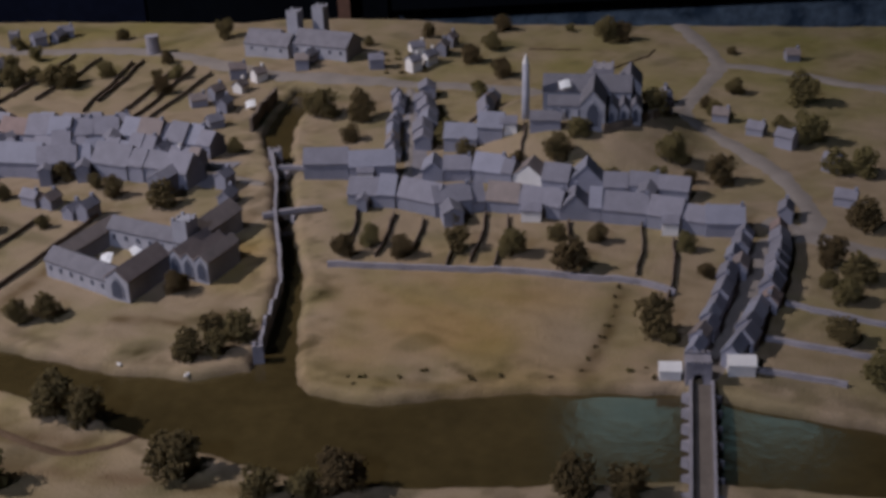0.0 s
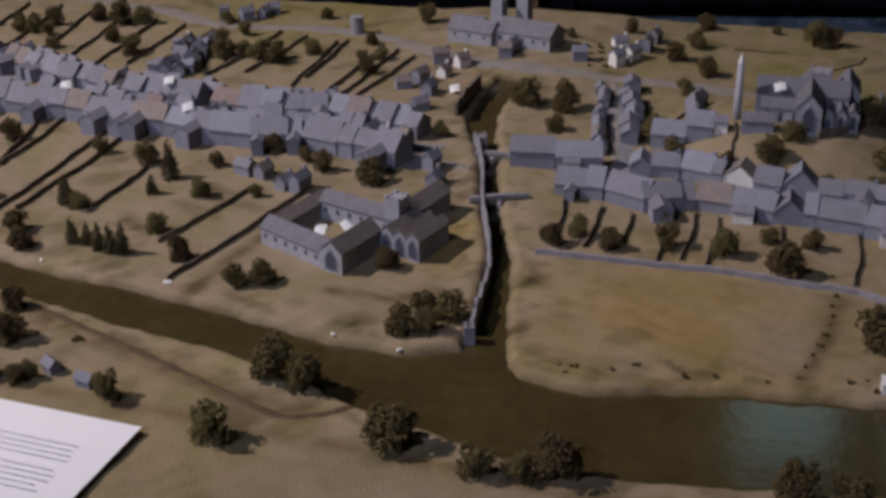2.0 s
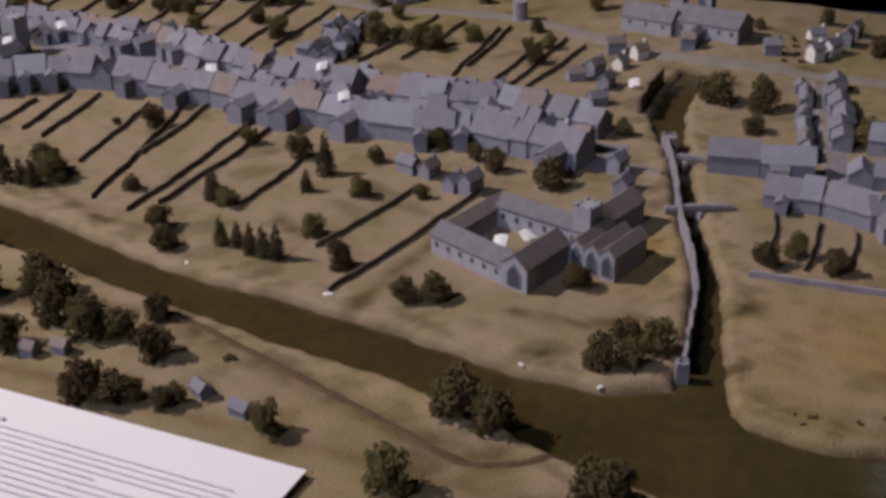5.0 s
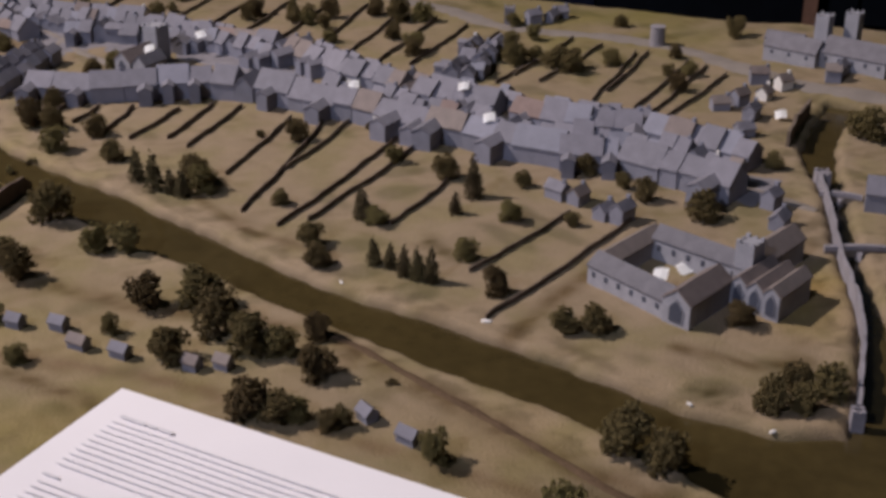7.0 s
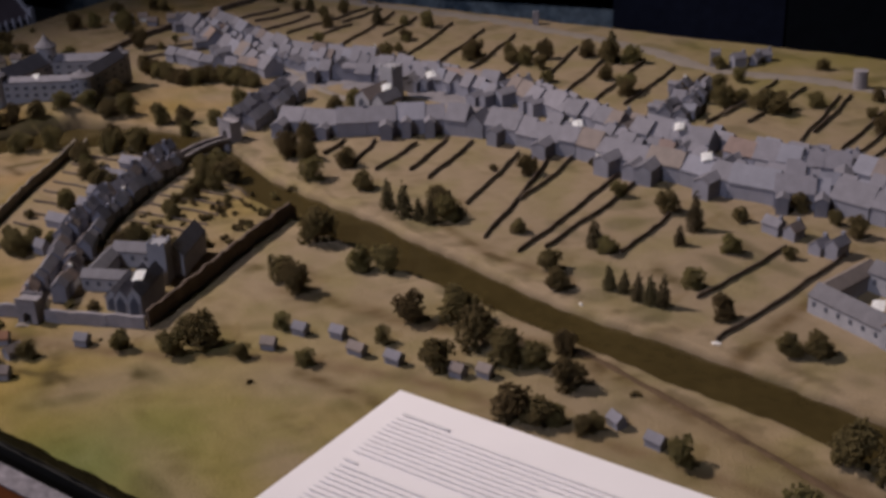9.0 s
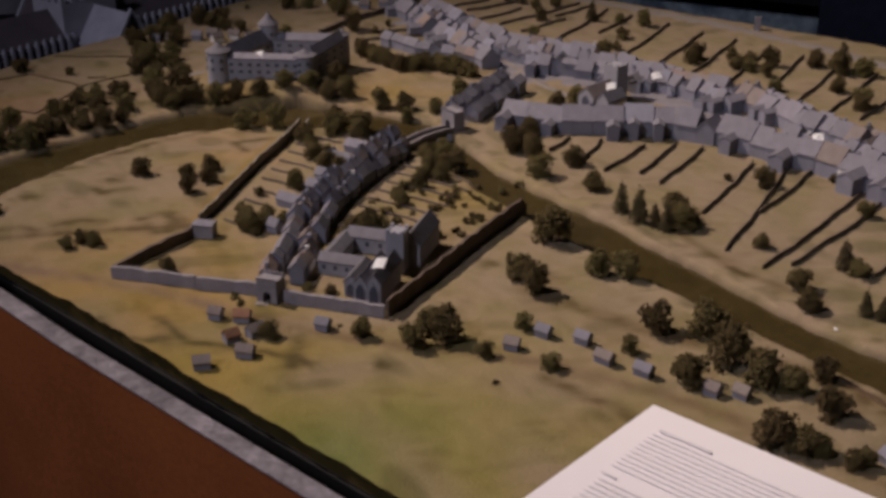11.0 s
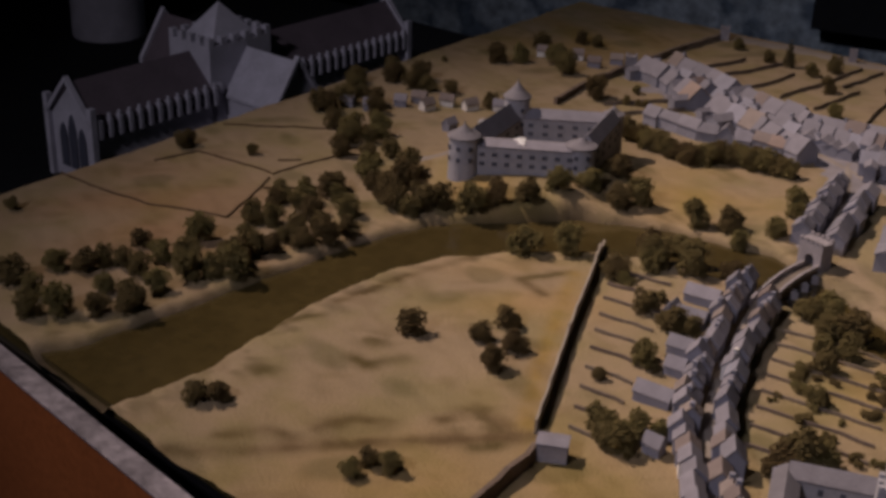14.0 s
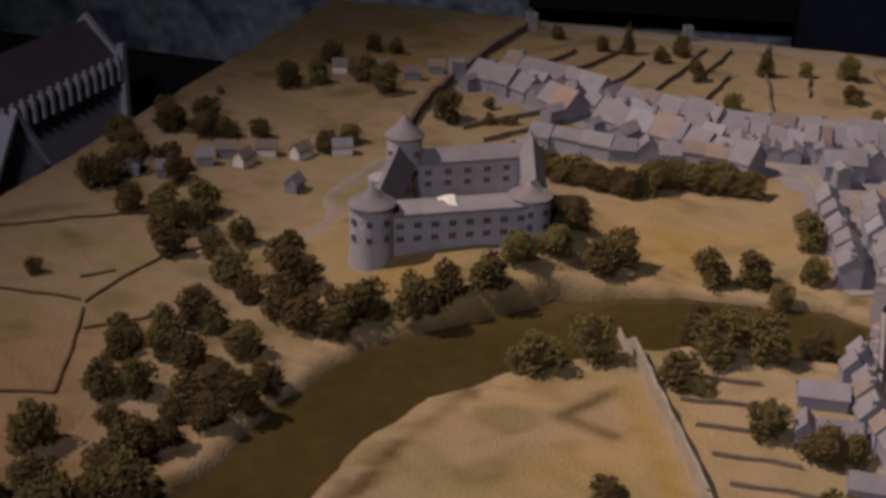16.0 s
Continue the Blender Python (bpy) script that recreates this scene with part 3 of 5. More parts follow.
for k in range(10):
    y = 0.700 + 0.0205 * k
    inner, outer = -0.814 - 0.03 * (y - 0.70) / 0.2, -0.852 - 0.25 * (y - 0.69) + 0.006
    wall_line("strip_hedge", [(inner - 0.012, y), ((inner + outer) / 2, y + 0.002), (outer, y + 0.004)], 0.0022, 0.0014, WALLSTONE, "thin dark hedge between suburb garden strips", "hedge", "suburb garden hedges")
for k in range(8):
    y = 0.735 + 0.018 * k
    wall_line("strip_hedge", [(-0.765 - 0.1 * (y - 0.72), y), (-0.725, y - 0.003), (-0.708, y - 0.006)], 0.0020, 0.0013, WALLSTONE, "thin dark hedge behind the suburb houses", "hedge", "suburb garden hedges")
for line in (((0.214, 0.671), (0.264, 0.637), (0.36, 0.585)), ((0.185, 0.633), (0.250, 0.600), (0.34, 0.55)), ((0.167, 0.603), (0.220, 0.577))):
    wall_line("plot_wall", line, 0.003, 0.003, TOWNWALL, "pale low plot wall beside the eastern street", "garden wall", "pale plot walls")
wall_line("mound_wall", ((0.143, 0.918), (0.166, 0.930), (0.187, 0.948), (0.198, 0.962)), 0.0065, 0.003, WALLSTONE, "dark brown wall below the cathedral mound", "wall")
wall_line("field_wall", ((-0.070, 0.757), (0.043, 0.735), (0.131, 0.707), (0.150, 0.692)), 0.004, 0.0025, TOWNWALL, "pale stone wall along the gardens and field", "wall")
wall_line("river_wall", ((-0.108, 0.655), (-0.100, 0.735), (-0.102, 0.77), (-0.109, 0.84), (-0.111, 0.90), (-0.117, 0.95)), 0.0115, 0.0026, TOWNWALL, "grey town wall standing along the brook", "town wall")
wall_line("brook_wall", ((-0.138, 1.012), (-0.132, 1.05), (-0.121, 1.090)), 0.012, 0.003, WALLSTONE, "dark retaining wall beside the brook", "town wall")
wall_line("suburb_wall", ((-0.862, 0.592), (-0.80, 0.604), (-0.753, 0.613)), 0.009, 0.0032, TOWNWALL, "grey suburb wall beside the gatehouse", "town wall")
# this leg takes the darker brown so its colour carries the side's shade
wall_line("suburb_wall", ((-0.853, 0.672), (-0.8625, 0.594)), 0.0085, 0.0034, WALLSTONE, "suburb wall between hut and corner, browned for its shaded side", "town wall")
wall_line("suburb_wall", ((-0.735, 0.613), (-0.69, 0.618), (-0.664, 0.622)), 0.009, 0.0032, TOWNWALL, "grey suburb wall below the priory", "town wall")
# east run: brown instead of grey paints in the shade of its east face
wall_line("suburb_wall", ((-0.663, 0.624), (-0.6585, 0.72), (-0.653, 0.826)), 0.0125, 0.0022, WALLSTONE, "suburb wall running to the river, brown standing in for east shade", "town wall")
wall_line("meadow_wall", ((-0.861, 0.69), (-0.884, 0.79), (-0.903, 0.88), (-0.915, 0.929)), 0.0085, 0.0016, MEADOWWALL, "long sand-coloured meadow wall reaching the river", "town wall")
wall_line("north_town_wall", ((-1.052, 1.17), (-1.049, 1.205), (-1.044, 1.25), (-1.034, 1.295)), 0.006, 0.004, WALLSTONE, "dark town wall climbing to the gate", "town wall")
wall_line("north_town_wall", ((-1.028, 1.315), (-1.012, 1.378), (-0.987, 1.45)), 0.006, 0.004, WALLSTONE, "dark town wall beyond the gate", "town wall")
HEDGES = (
    ((-1.300, 0.832), (-1.255, 0.824), (-1.212, 0.820), (-1.151, 0.829)), ((-1.151, 0.829), (-1.156, 0.858), (-1.167, 0.905)), ((-1.168, 0.910), (-1.159, 0.940), (-1.147, 0.965), (-1.13, 0.98)),
    ((-1.171, 0.912), (-1.198, 0.914), (-1.243, 0.920)), ((-1.243, 0.920), (-1.258, 0.886)), ((-1.262, 0.978), (-1.218, 1.000), (-1.171, 1.020)), ((-1.160, 0.886), (-1.137, 0.898), (-1.124, 0.909)),
    ((-1.180, 0.935), (-1.166, 0.946)), ((0.19, 1.13), (0.23, 1.16), (0.24, 1.18)), ((0.12, 1.20), (0.17, 1.19)),
)
for line in HEDGES:
    wall_line("field_hedge", line, 0.0012, 0.0014, DITCH, "low brown field hedge", "hedge", "field hedges")


# ---- houses ----
dice = random.Random(7)


def house(x, y, w, d, h, rise, turn, roof=None, walls=None, label="small grey gabled town house", group="town houses", chimneys=1, name="house", windows=0):
    """A house with its ridge along its own x axis."""
    ob = thing(name, label, "house", pose(x, y, ground_z(x, y), 0, 0, turn), group)
    part("wall", gabled(w, d, h, rise), walls or PLASTER, ob)
    part("roof", roofing(w, d, h, rise), roof or SLATE, ob)
    for k in range(chimneys):
        c = (w / 2 - 0.0016) * (1 if k == 0 else -1)
        part("chimney", boxes((c - 0.0011, -0.0013, h + rise * 0.6, c + 0.0011, 0.0013, h + rise + 0.0032)), walls or PLASTER, ob)
    for k in range(windows):
        c = -w / 2 + w * (k + 0.5) / windows
        part("window", boxes((c - 0.0009, -d / 2 - 0.0003, h * 0.45, c + 0.0009, -d / 2 + 0.0006, h * 0.8)), WINDOW, ob)
    return ob


def street(points, depth, height, width=(0.010, 0.018), group="", where="", gap=0.06, back=0.25, tones=(0.74, 0.09, 0.02), pitch=(0.36, 0.52), across=0.08, uneven=0.22):
    """A row of houses whose rear walls follow a line; they stand on its left side."""
    pts = [Vector(p) for p in points]
    spans = [(a, b) for a, b in zip(pts, pts[1:])]
    for a, b in spans:
        way, length = (b - a).normalized(), (b - a).length
        left = Vector((-way.y, way.x))
        turn = math.degrees(math.atan2(way.y, way.x))
        s = 0.0
        while s < length - 0.004:
            w = min(dice.uniform(*width), length - s)
            if length - s - w < 0.006:
                w = length - s
            if dice.random() > gap:
                d, h = depth * dice.uniform(1 - uneven * 0.7, 1 + uneven * 0.5), height * dice.uniform(1 - uneven, 1 + uneven)
                mid = a + way * (s + w / 2) + left * (d / 2 + dice.uniform(-0.014, 0.018) * uneven)
                roll = dice.random()
                roof = SLATE if roll < tones[0] else BROWN_ROOF if roll < tones[0] + tones[1] else RED_ROOF if roll < sum(tones) else PLASTER
                wall = PLASTER_WHITE if dice.random() < 0.04 else PLASTER
                cross = dice.random() < across and w > 0.010
                size = (d, w - 0.0003) if cross else (w - 0.0003, d)
                ob = house(mid.x, mid.y, *size, h, size[1] * dice.uniform(*pitch), turn + dice.uniform(-14, 14) * uneven + (90 if cross else 0), roof, wall, "small grey gabled house in " + where, group, dice.choice((0, 0, 1)), "town_house" if "main street" in where or "yards" in where else "house")
                if dice.random() < back:
                    r = min(dice.uniform(0.009, 0.018), depth * 0.75)
                    m = pose(dice.uniform(-0.3, 0.3) * w, -d / 2 - r * 0.4, 0, 0, 0, 90)
                    low, rise = h * dice.uniform(0.85, 1.10), r * 0.22
                    for name, bm, mat in (("rear_wing", gabled(r * 1.3, r * 0.85, low, rise), PLASTER), ("rear_roof", roofing(r * 1.3, r * 0.85, low, rise), SLATE)):
                        part(name, bm, mat, ob).matrix_local = m
            s += w


MAIN_REAR = ((-0.748, 0.988), (-0.69, 0.991), (-0.64, 1.010), (-0.598, 1.024), (-0.560, 1.020), (-0.513, 1.005), (-0.470, 0.994), (-0.428, 0.975), (-0.375, 0.960), (-0.335, 0.942), (-0.298, 0.933), (-0.257, 0.935), (-0.215, 0.915), (-0.178, 0.895))
street(MAIN_REAR, 0.025, 0.0125, (0.018, 0.034), "main street south row", "the main street's south row", 0.0, 0.55, across=0.03, uneven=0.14)
street([(x + 0.005, y + 0.033) for x, y in MAIN_REAR[5:]], 0.017, 0.0110, (0.008, 0.016), "main street infill", "the crowded yards", 0.05, 0.3, uneven=0.3)
street([(x + 0.012, y + 0.062 + max(0, -0.50 - x) * 0.5) for x, y in MAIN_REAR[1:]], 0.024, 0.0105, (0.012, 0.024), "main street north row", "the main street's north row", 0.02, 0.35, uneven=0.15)
street([(x + 0.016, y + 0.090 + max(0, -0.50 - x) * 0.5) for x, y in MAIN_REAR[3:-2]], 0.014, 0.0085, (0.008, 0.015), "main street back houses", "the north back yards", 0.22, 0.2, uneven=0.3)
street(((-0.393, 1.105), (-0.389, 1.16), (-0.386, 1.215)), 0.012, 0.0080, (0.008, 0.012), "north lane houses", "the lane to the north road", 0.06, 0.1, across=0.5, uneven=0.3)
street(((-0.414, 1.200), (-0.420, 1.15), (-0.424, 1.105)), 0.012, 0.0075, (0.008, 0.012), "north lane houses", "the lane to the north road", 0.12, 0.1, across=0.5, uneven=0.3)
street(((-0.971, 1.166), (-0.920, 1.146), (-0.875, 1.148), (-0.834, 1.139)), 0.013, 0.0085, (0.012, 0.022), "lawn houses", "the row behind the castle trees", 0.02, 0.1, uneven=0.12)
street(((-0.79, 1.140), (-0.72, 1.146), (-0.64, 1.138), (-0.58, 1.108)), 0.018, 0.010, (0.008, 0.014), "market houses", "the market street", 0.05, 0.3)
street(((-0.845, 1.185), (-0.78, 1.178), (-0.71, 1.180), (-0.64, 1.165)), 0.018, 0.009, (0.008, 0.014), "market back houses", "the market back lane", 0.08, 0.3)
street(((-1.022, 1.285), (-0.991, 1.262), (-0.949, 1.218), (-0.911, 1.190), (-0.875, 1.165), (-0.835, 1.135)), 0.022, 0.0085, (0.012, 0.022), "gate street south row", "the gate street", 0.04, 0.3, uneven=0.14)
street(((-1.012, 1.300), (-0.955, 1.256), (-0.89, 1.208), (-0.83, 1.172)), 0.014, 0.0080, (0.009, 0.016), "gate street middle row", "the gate street", 0.08, 0.1)
street(((-1.0, 1.312), (-0.955, 1.281), (-0.90, 1.240), (-0.85, 1.208), (-0.80, 1.200), (-0.74, 1.197)), 0.020, 0.0085, (0.012, 0.022), "gate street north row", "the gate street", 0.04, 0.35, uneven=0.14)
street(((-0.771, 0.985), (-0.767, 1.04), (-0.765, 1.085)), 0.0125, 0.0105, (0.009, 0.014), "bridge street houses", "the bridge street", 0.0, 0.0, across=0.0, uneven=0.12)
street(((-0.801, 1.10), (-0.803, 1.04), (-0.805, 0.99)), 0.0125, 0.0105, (0.009, 0.014), "bridge street houses", "the bridge street", 0.0, 0.0, across=0.0, uneven=0.12)
street(((-0.8185, 0.905), (-0.8175, 0.857), (-0.8145, 0.806), (-0.8065, 0.742), (-0.7785, 0.665), (-0.762, 0.626)), 0.0105, 0.0095, (0.008, 0.012), "suburb street west row", "the suburb street", 0.02, 0.0, (0.72, 0.16, 0.03), (0.42, 0.6), 0.0)
street(((-0.739, 0.638), (-0.756, 0.689), (-0.777, 0.749), (-0.783, 0.813), (-0.786, 0.889)), 0.010, 0.009, (0.009, 0.014), "suburb street east row", "the suburb street", 0.02, 0.0, (0.70, 0.14, 0.06), (0.42, 0.6), 0.0)
for x, y, w, d, turn in ((-0.832, 0.873, 0.026, 0.013, -4), (-0.830, 0.844, 0.022, 0.011, -4), (-0.824, 0.808, 0.020, 0.011, -6), (-0.820, 0.784, 0.014, 0.010, -6), (-0.821, 0.751, 0.026, 0.012, -8), (-0.843, 0.846, 0.015, 0.009, 84), (-0.806, 0.706, 0.012, 0.009, -12)):
    house(x + 0.002, y, w * 0.8, d * 0.85, 0.0055, 0.0045, turn, SLATE, PLASTER, "long low grey house behind the suburb street", "suburb rear houses", 0)
white_spots = ((-0.043, 0.903, 0.012, 0), (0.074, 0.816, 0.014, -12), (0.166, 0.783, 0.011, -12), (0.072, 0.945, 0.013, -10))
for x, y, w, turn in white_spots:
    house(x, y - 0.004, w, 0.010, 0.0085, 0.004, turn, SLATE, PLASTER_WHITE, "small house with a bright white wall", "white houses", 0)
street(((-0.057, 0.852), (-0.022, 0.843), (0.006, 0.825), (0.043, 0.830), (0.065, 0.822), (0.093, 0.807), (0.122, 0.801), (0.152, 0.791), (0.188, 0.770), (0.214, 0.765)), 0.022, 0.0095, (0.018, 0.034), "eastern front row", "the eastern row", 0.0, 0.15, uneven=0.12)
street(((0.0, 0.890), (0.037, 0.885), (0.066, 0.870), (0.106, 0.852), (0.148, 0.842), (0.19, 0.826)), 0.020, 0.0085, (0.016, 0.028), "eastern back row", "the eastern back row", 0.05, 0.15, uneven=0.12)
street(((-0.09, 0.90), (-0.02, 0.897)), 0.020, 0.010, (0.03, 0.036), "brook houses", "the brook lane", 0.0, 0.0)
street(((0.020, 0.946), (0.066, 0.933)), 0.020, 0.0100, (0.022, 0.028), "tower lane houses", "the lane below the round tower", 0.0, 0.0, uneven=0.08)
street(((0.062, 0.952), (0.066, 1.0), (0.075, 1.04)), 0.013, 0.0080, (0.016, 0.026), "tower lane houses", "the lane beside the round tower", 0.0, 0.0, uneven=0.1)
house(0.100, 0.934, 0.024, 0.014, 0.0085, 0.005, -8, DARK_SLATE, PLASTER, "grey house with a dark roof below the cathedral", "tower lane houses", 1)
street(((0.013, 0.95), (0.018, 1.02), (0.020, 1.09)), 0.015, 0.0085, (0.014, 0.024), "church lane houses", "the church lane", 0.04, 0.0, (0.8, 0.1, 0.0), (0.28, 0.42), 0.0, 0.14)
street(((-0.016, 1.08), (-0.022, 1.0), (-0.026, 0.93)), 0.010, 0.0065, (0.010, 0.018), "church lane houses", "the church lane", 0.08, 0.0, (0.8, 0.1, 0.0), (0.28, 0.42), 0.0, 0.14)
street(((0.143, 0.606), (0.170, 0.650), (0.196, 0.705), (0.214, 0.755)), 0.010, 0.0090, (0.010, 0.016), "east street houses", "the eastern bridge street", 0.03, 0.0, (0.72, 0.16, 0.02), (0.40, 0.55), 0.0)
street(((0.229, 0.765), (0.206, 0.69), (0.180, 0.640), (0.155, 0.606)), 0.012, 0.0085, (0.010, 0.016), "east street houses", "the eastern bridge street", 0.05, 0.0, (0.60, 0.16, 0.08), (0.38, 0.55), 0.0)


# ---- churches, castle and other large buildings ----
def wing(owner, x, y, w, d, h, rise, turn=0, roof=None, walls=None, name="range", windows=0, tall=False, z=0.0):
    """A gabled wing of a large building, in its own frame; its ridge runs along its x axis."""
    m = pose(x, y, z, 0, 0, turn)
    body = part(name + "_wall", gabled(w, d, h, rise), walls or STONE, owner)
    top = part(name + "_roof", roofing(w, d, h, rise), roof or DARK_SLATE, owner)
    body.matrix_local, top.matrix_local = m, m
    for side in (-1, 1):
        for k in range(windows):
            c = -w / 2 + w * (k + 0.5) / windows
            a, b = (0.25, 0.8) if tall else (0.5, 0.78)
            v = part("window", boxes((c - 0.0012, side * d / 2 - 0.0004, h * a, c + 0.0012, side * d / 2 + 0.0004, h * b)), WINDOW, body)
    return body


def lancet(owner, x, y, z, turn, w, h):
    """A pointed window with a pale surround, set in a wall that faces -y of its frame."""
    for name, s, depth, mat in (("window_surround", 1.25, 0.0004, STONE), ("window", 1.0, 0.0007, WINDOW)):
        bm = bmesh.new()
        ring = [(-w / 2 * s, 0), (w / 2 * s, 0), (w / 2 * s, h * 0.62), (w * 0.28 * s, h * 0.85), (0, h * (1 + (s - 1) * 0.5)), (-w * 0.28 * s, h * 0.85), (-w / 2 * s, h * 0.62)]
        a, b = [bm.verts.new((p, -depth, q)) for p, q in ring], [bm.verts.new((p, 0.001, q)) for p, q in ring]
        bm.faces.new(a)
        for i in range(7):
            bm.faces.new((a[i], b[i], b[(i + 1) % 7], a[(i + 1) % 7]))
        bmesh.ops.recalc_face_normals(bm, faces=bm.faces)
        ob = part(name, bm, mat, owner)
        ob.matrix_local = pose(x, y, z, 0, 0, turn)


def tower(owner, x, y, w, d, h, mat=None, name="tower", merlons=True, turn=0):
    bm = boxes((-w / 2, -d / 2, -0.004, w / 2, d / 2, h))
    if merlons:
        for sx in (-1, 1):
            for sy in (-1, 1):
                cx, cy = sx * (w / 2 - 0.0012), sy * (d / 2 - 0.0012)
                box(bm, cx - 0.0011, cy - 0.0011, h, cx + 0.0011, cy + 0.0011, h + 0.0018)
        for s in (-1, 1):
            box(bm, -0.001, s * (d / 2 - 0.0008) - 0.0006, h, 0.001, s * (d / 2 - 0.0008) + 0.0006, h + 0.0012)
            box(bm, s * (w / 2 - 0.0008) - 0.0006, -0.001, h, s * (w / 2 - 0.0008) + 0.0006, 0.001, h + 0.0012)
    ob = part(name, bm, mat or STONE, owner)
    ob.matrix_local = pose(x, y, 0, 0, 0, turn)
    return ob


# riverside friary: ranges round a cloister, a tower and a three-gabled church
friary = thing("friary", "grey stone friary with cloister, square tower and gabled church", "friary", pose(-0.194, 0.721, 0, 0, 0, -30))
wing(friary, -0.046, 0.0125, 0.060, 0.018, 0.0115, 0.006, -8, windows=6, name="west_range")
wing(friary, -0.009, 0.020, 0.043, 0.018, 0.0150, 0.007, 90, BROWN_ROOF, name="refectory")
lancet(friary, -0.009, -0.0016, 0.003, 0, 0.008, 0.013)
wing(friary, -0.0735, 0.046, 0.052, 0.014, 0.0115, 0.005, 90, BROWN_ROOF, name="north_range")
wing(friary, -0.036, 0.068, 0.062, 0.016, 0.0135, 0.006, 0, windows=6, name="east_range")
tower(friary, -0.004, 0.066, 0.012, 0.013, 0.030)
for k in range(3):
    wing(friary, 0.005 + 0.0105 * k, 0.0585, 0.036, 0.0104, 0.0150, 0.0045, 90, BROWN_ROOF, name="church_aisle")
    lancet(friary, 0.005 + 0.0105 * k, 0.0402, 0.003, 0, 0.0055, 0.012)
wing(friary, -0.006, 0.098, 0.046, 0.018, 0.014, 0.007, 90, BROWN_ROOF, name="chancel")

# priory in the suburb
priory = thing("priory", "grey stone priory with paired gables beside the suburb wall", "priory", pose(-0.672, 0.634, 0, 0, 0, 9))
for k in range(2):
    wing(priory, -0.0065 - 0.0095 * k, 0.021, 0.040, 0.0094, 0.016 - 0.002 * k, 0.006, 90, name="nave")
    lancet(priory, -0.0065 - 0.0095 * k, 0.0009, 0.002, 0, 0.0062, 0.013)
wing(priory, -0.025, 0.022, 0.030, 0.010, 0.011, 0.005, 90, name="aisle")
lancet(priory, -0.025, 0.0068, 0.002, 0, 0.006, 0.009)
wing(priory, -0.043, 0.040, 0.034, 0.012, 0.010, 0.004, 0, windows=4, name="south_range")
wing(priory, -0.055, 0.062, 0.040, 0.012, 0.010, 0.004, 90, name="west_range")
wing(priory, -0.034, 0.080, 0.040, 0.012, 0.012, 0.005, 0, windows=4, name="north_range")
tower(priory, -0.010, 0.058, 0.013, 0.013, 0.030)
wing(priory, -0.003, 0.086, 0.044, 0.014, 0.016, 0.008, 90, name="choir")

# hill cathedral with its round tower
cathedral = thing("cathedral", "grey stone cathedral on a mound with steep roofs", "cathedral", pose(0.141, 0.958, ground_z(0.141, 0.958) - 0.001, 0, 0, -12))
wing(cathedral, -0.004, 0.004, 0.070, 0.020, 0.021, 0.010, 0, DARK_SLATE, windows=6, tall=True, name="nave")
wing(cathedral, 0.002, -0.002, 0.070, 0.019, 0.021, 0.011, 90, DARK_SLATE, name="transept")
lancet(cathedral, 0.002, -0.0372, 0.004, 0, 0.009, 0.019)
wing(cathedral, -0.019, -0.012, 0.030, 0.012, 0.013, 0.006, 0, DARK_SLATE, windows=3, tall=True, name="aisle")
for k in range(3):
    wing(cathedral, 0.0165 + 0.0092 * k, -0.014 + 0.004 * k, 0.028, 0.009, 0.014 - 0.001 * k, 0.005, 90, DARK_SLATE, name="chapel")
    lancet(cathedral, 0.0165 + 0.0092 * k, -0.0282 + 0.004 * k, 0.002, 0, 0.004, 0.011)
tower(cathedral, 0.008, 0.014, 0.017, 0.017, 0.036, TOWNWALL)
wing(cathedral, 0.030, 0.020, 0.030, 0.018, 0.022, 0.010, 90, DARK_SLATE, name="lady_chapel")
roundtower = thing("round_tower", "tall slender pale blue-grey round tower with cone", "tower", pose(0.0875, 0.958, ground_z(0.0875, 0.958)))
part("shaft", ringed([(0.0034, -0.004), (0.0032, 0.01), (0.0026, 0.046)], 14), STONE, roundtower, smooth=True)
part("cap", ringed([(0.0027, 0.046), (0.0016, 0.050), (0.0002, 0.054)], 14), PLASTER_WHITE, roundtower, "pale conical cap")

# abbey church beyond the brook
blackabbey = thing("abbey_church", "grey abbey church with two parallel roofs and tall square towers", "church", pose(-0.094, 1.205, ground_z(-0.094, 1.205), 0, 0, -26))
wing(blackabbey, 0.018, 0.002, 0.058, 0.034, 0.0125, 0.010, 0, DARK_SLATE, name="nave", windows=5)
wing(blackabbey, -0.036, -0.010, 0.048, 0.024, 0.011, 0.009, 0, DARK_SLATE, name="choir", windows=3)
wing(blackabbey, -0.056, 0.014, 0.034, 0.016, 0.009, 0.005, 8, name="aisle")
wing(blackabbey, 0.012, -0.022, 0.022, 0.010, 0.007, 0.004, 90, name="porch")
tower(blackabbey, -0.022, 0.014, 0.012, 0.012, 0.036)
tower(blackabbey, -0.002, 0.030, 0.012, 0.012, 0.038)

# town church among the main street houses
townchurch = thing("town_church", "grey town church with square battlemented tower", "church", pose(-0.688, 1.075, 0, 0, 0, -20))
wing(townchurch, 0.0, 0.0, 0.034, 0.018, 0.014, 0.008, 90, BROWN_ROOF, name="nave")
wing(townchurch, 0.020, -0.004, 0.026, 0.014, 0.014, 0.007, 90, name="aisle")
tower(townchurch, -0.004, 0.030, 0.016, 0.016, 0.034)
lancet(townchurch, 0.0, -0.0171, 0.003, 0, 0.008, 0.012)

# castle: four ranges and round towers with cones on a mound
CASTLE_Z = 0.011
castle = thing("castle", "grey stone castle with round corner towers and cones", "castle", pose(-1.037, 0.962, CASTLE_Z, 0, 0, 19))


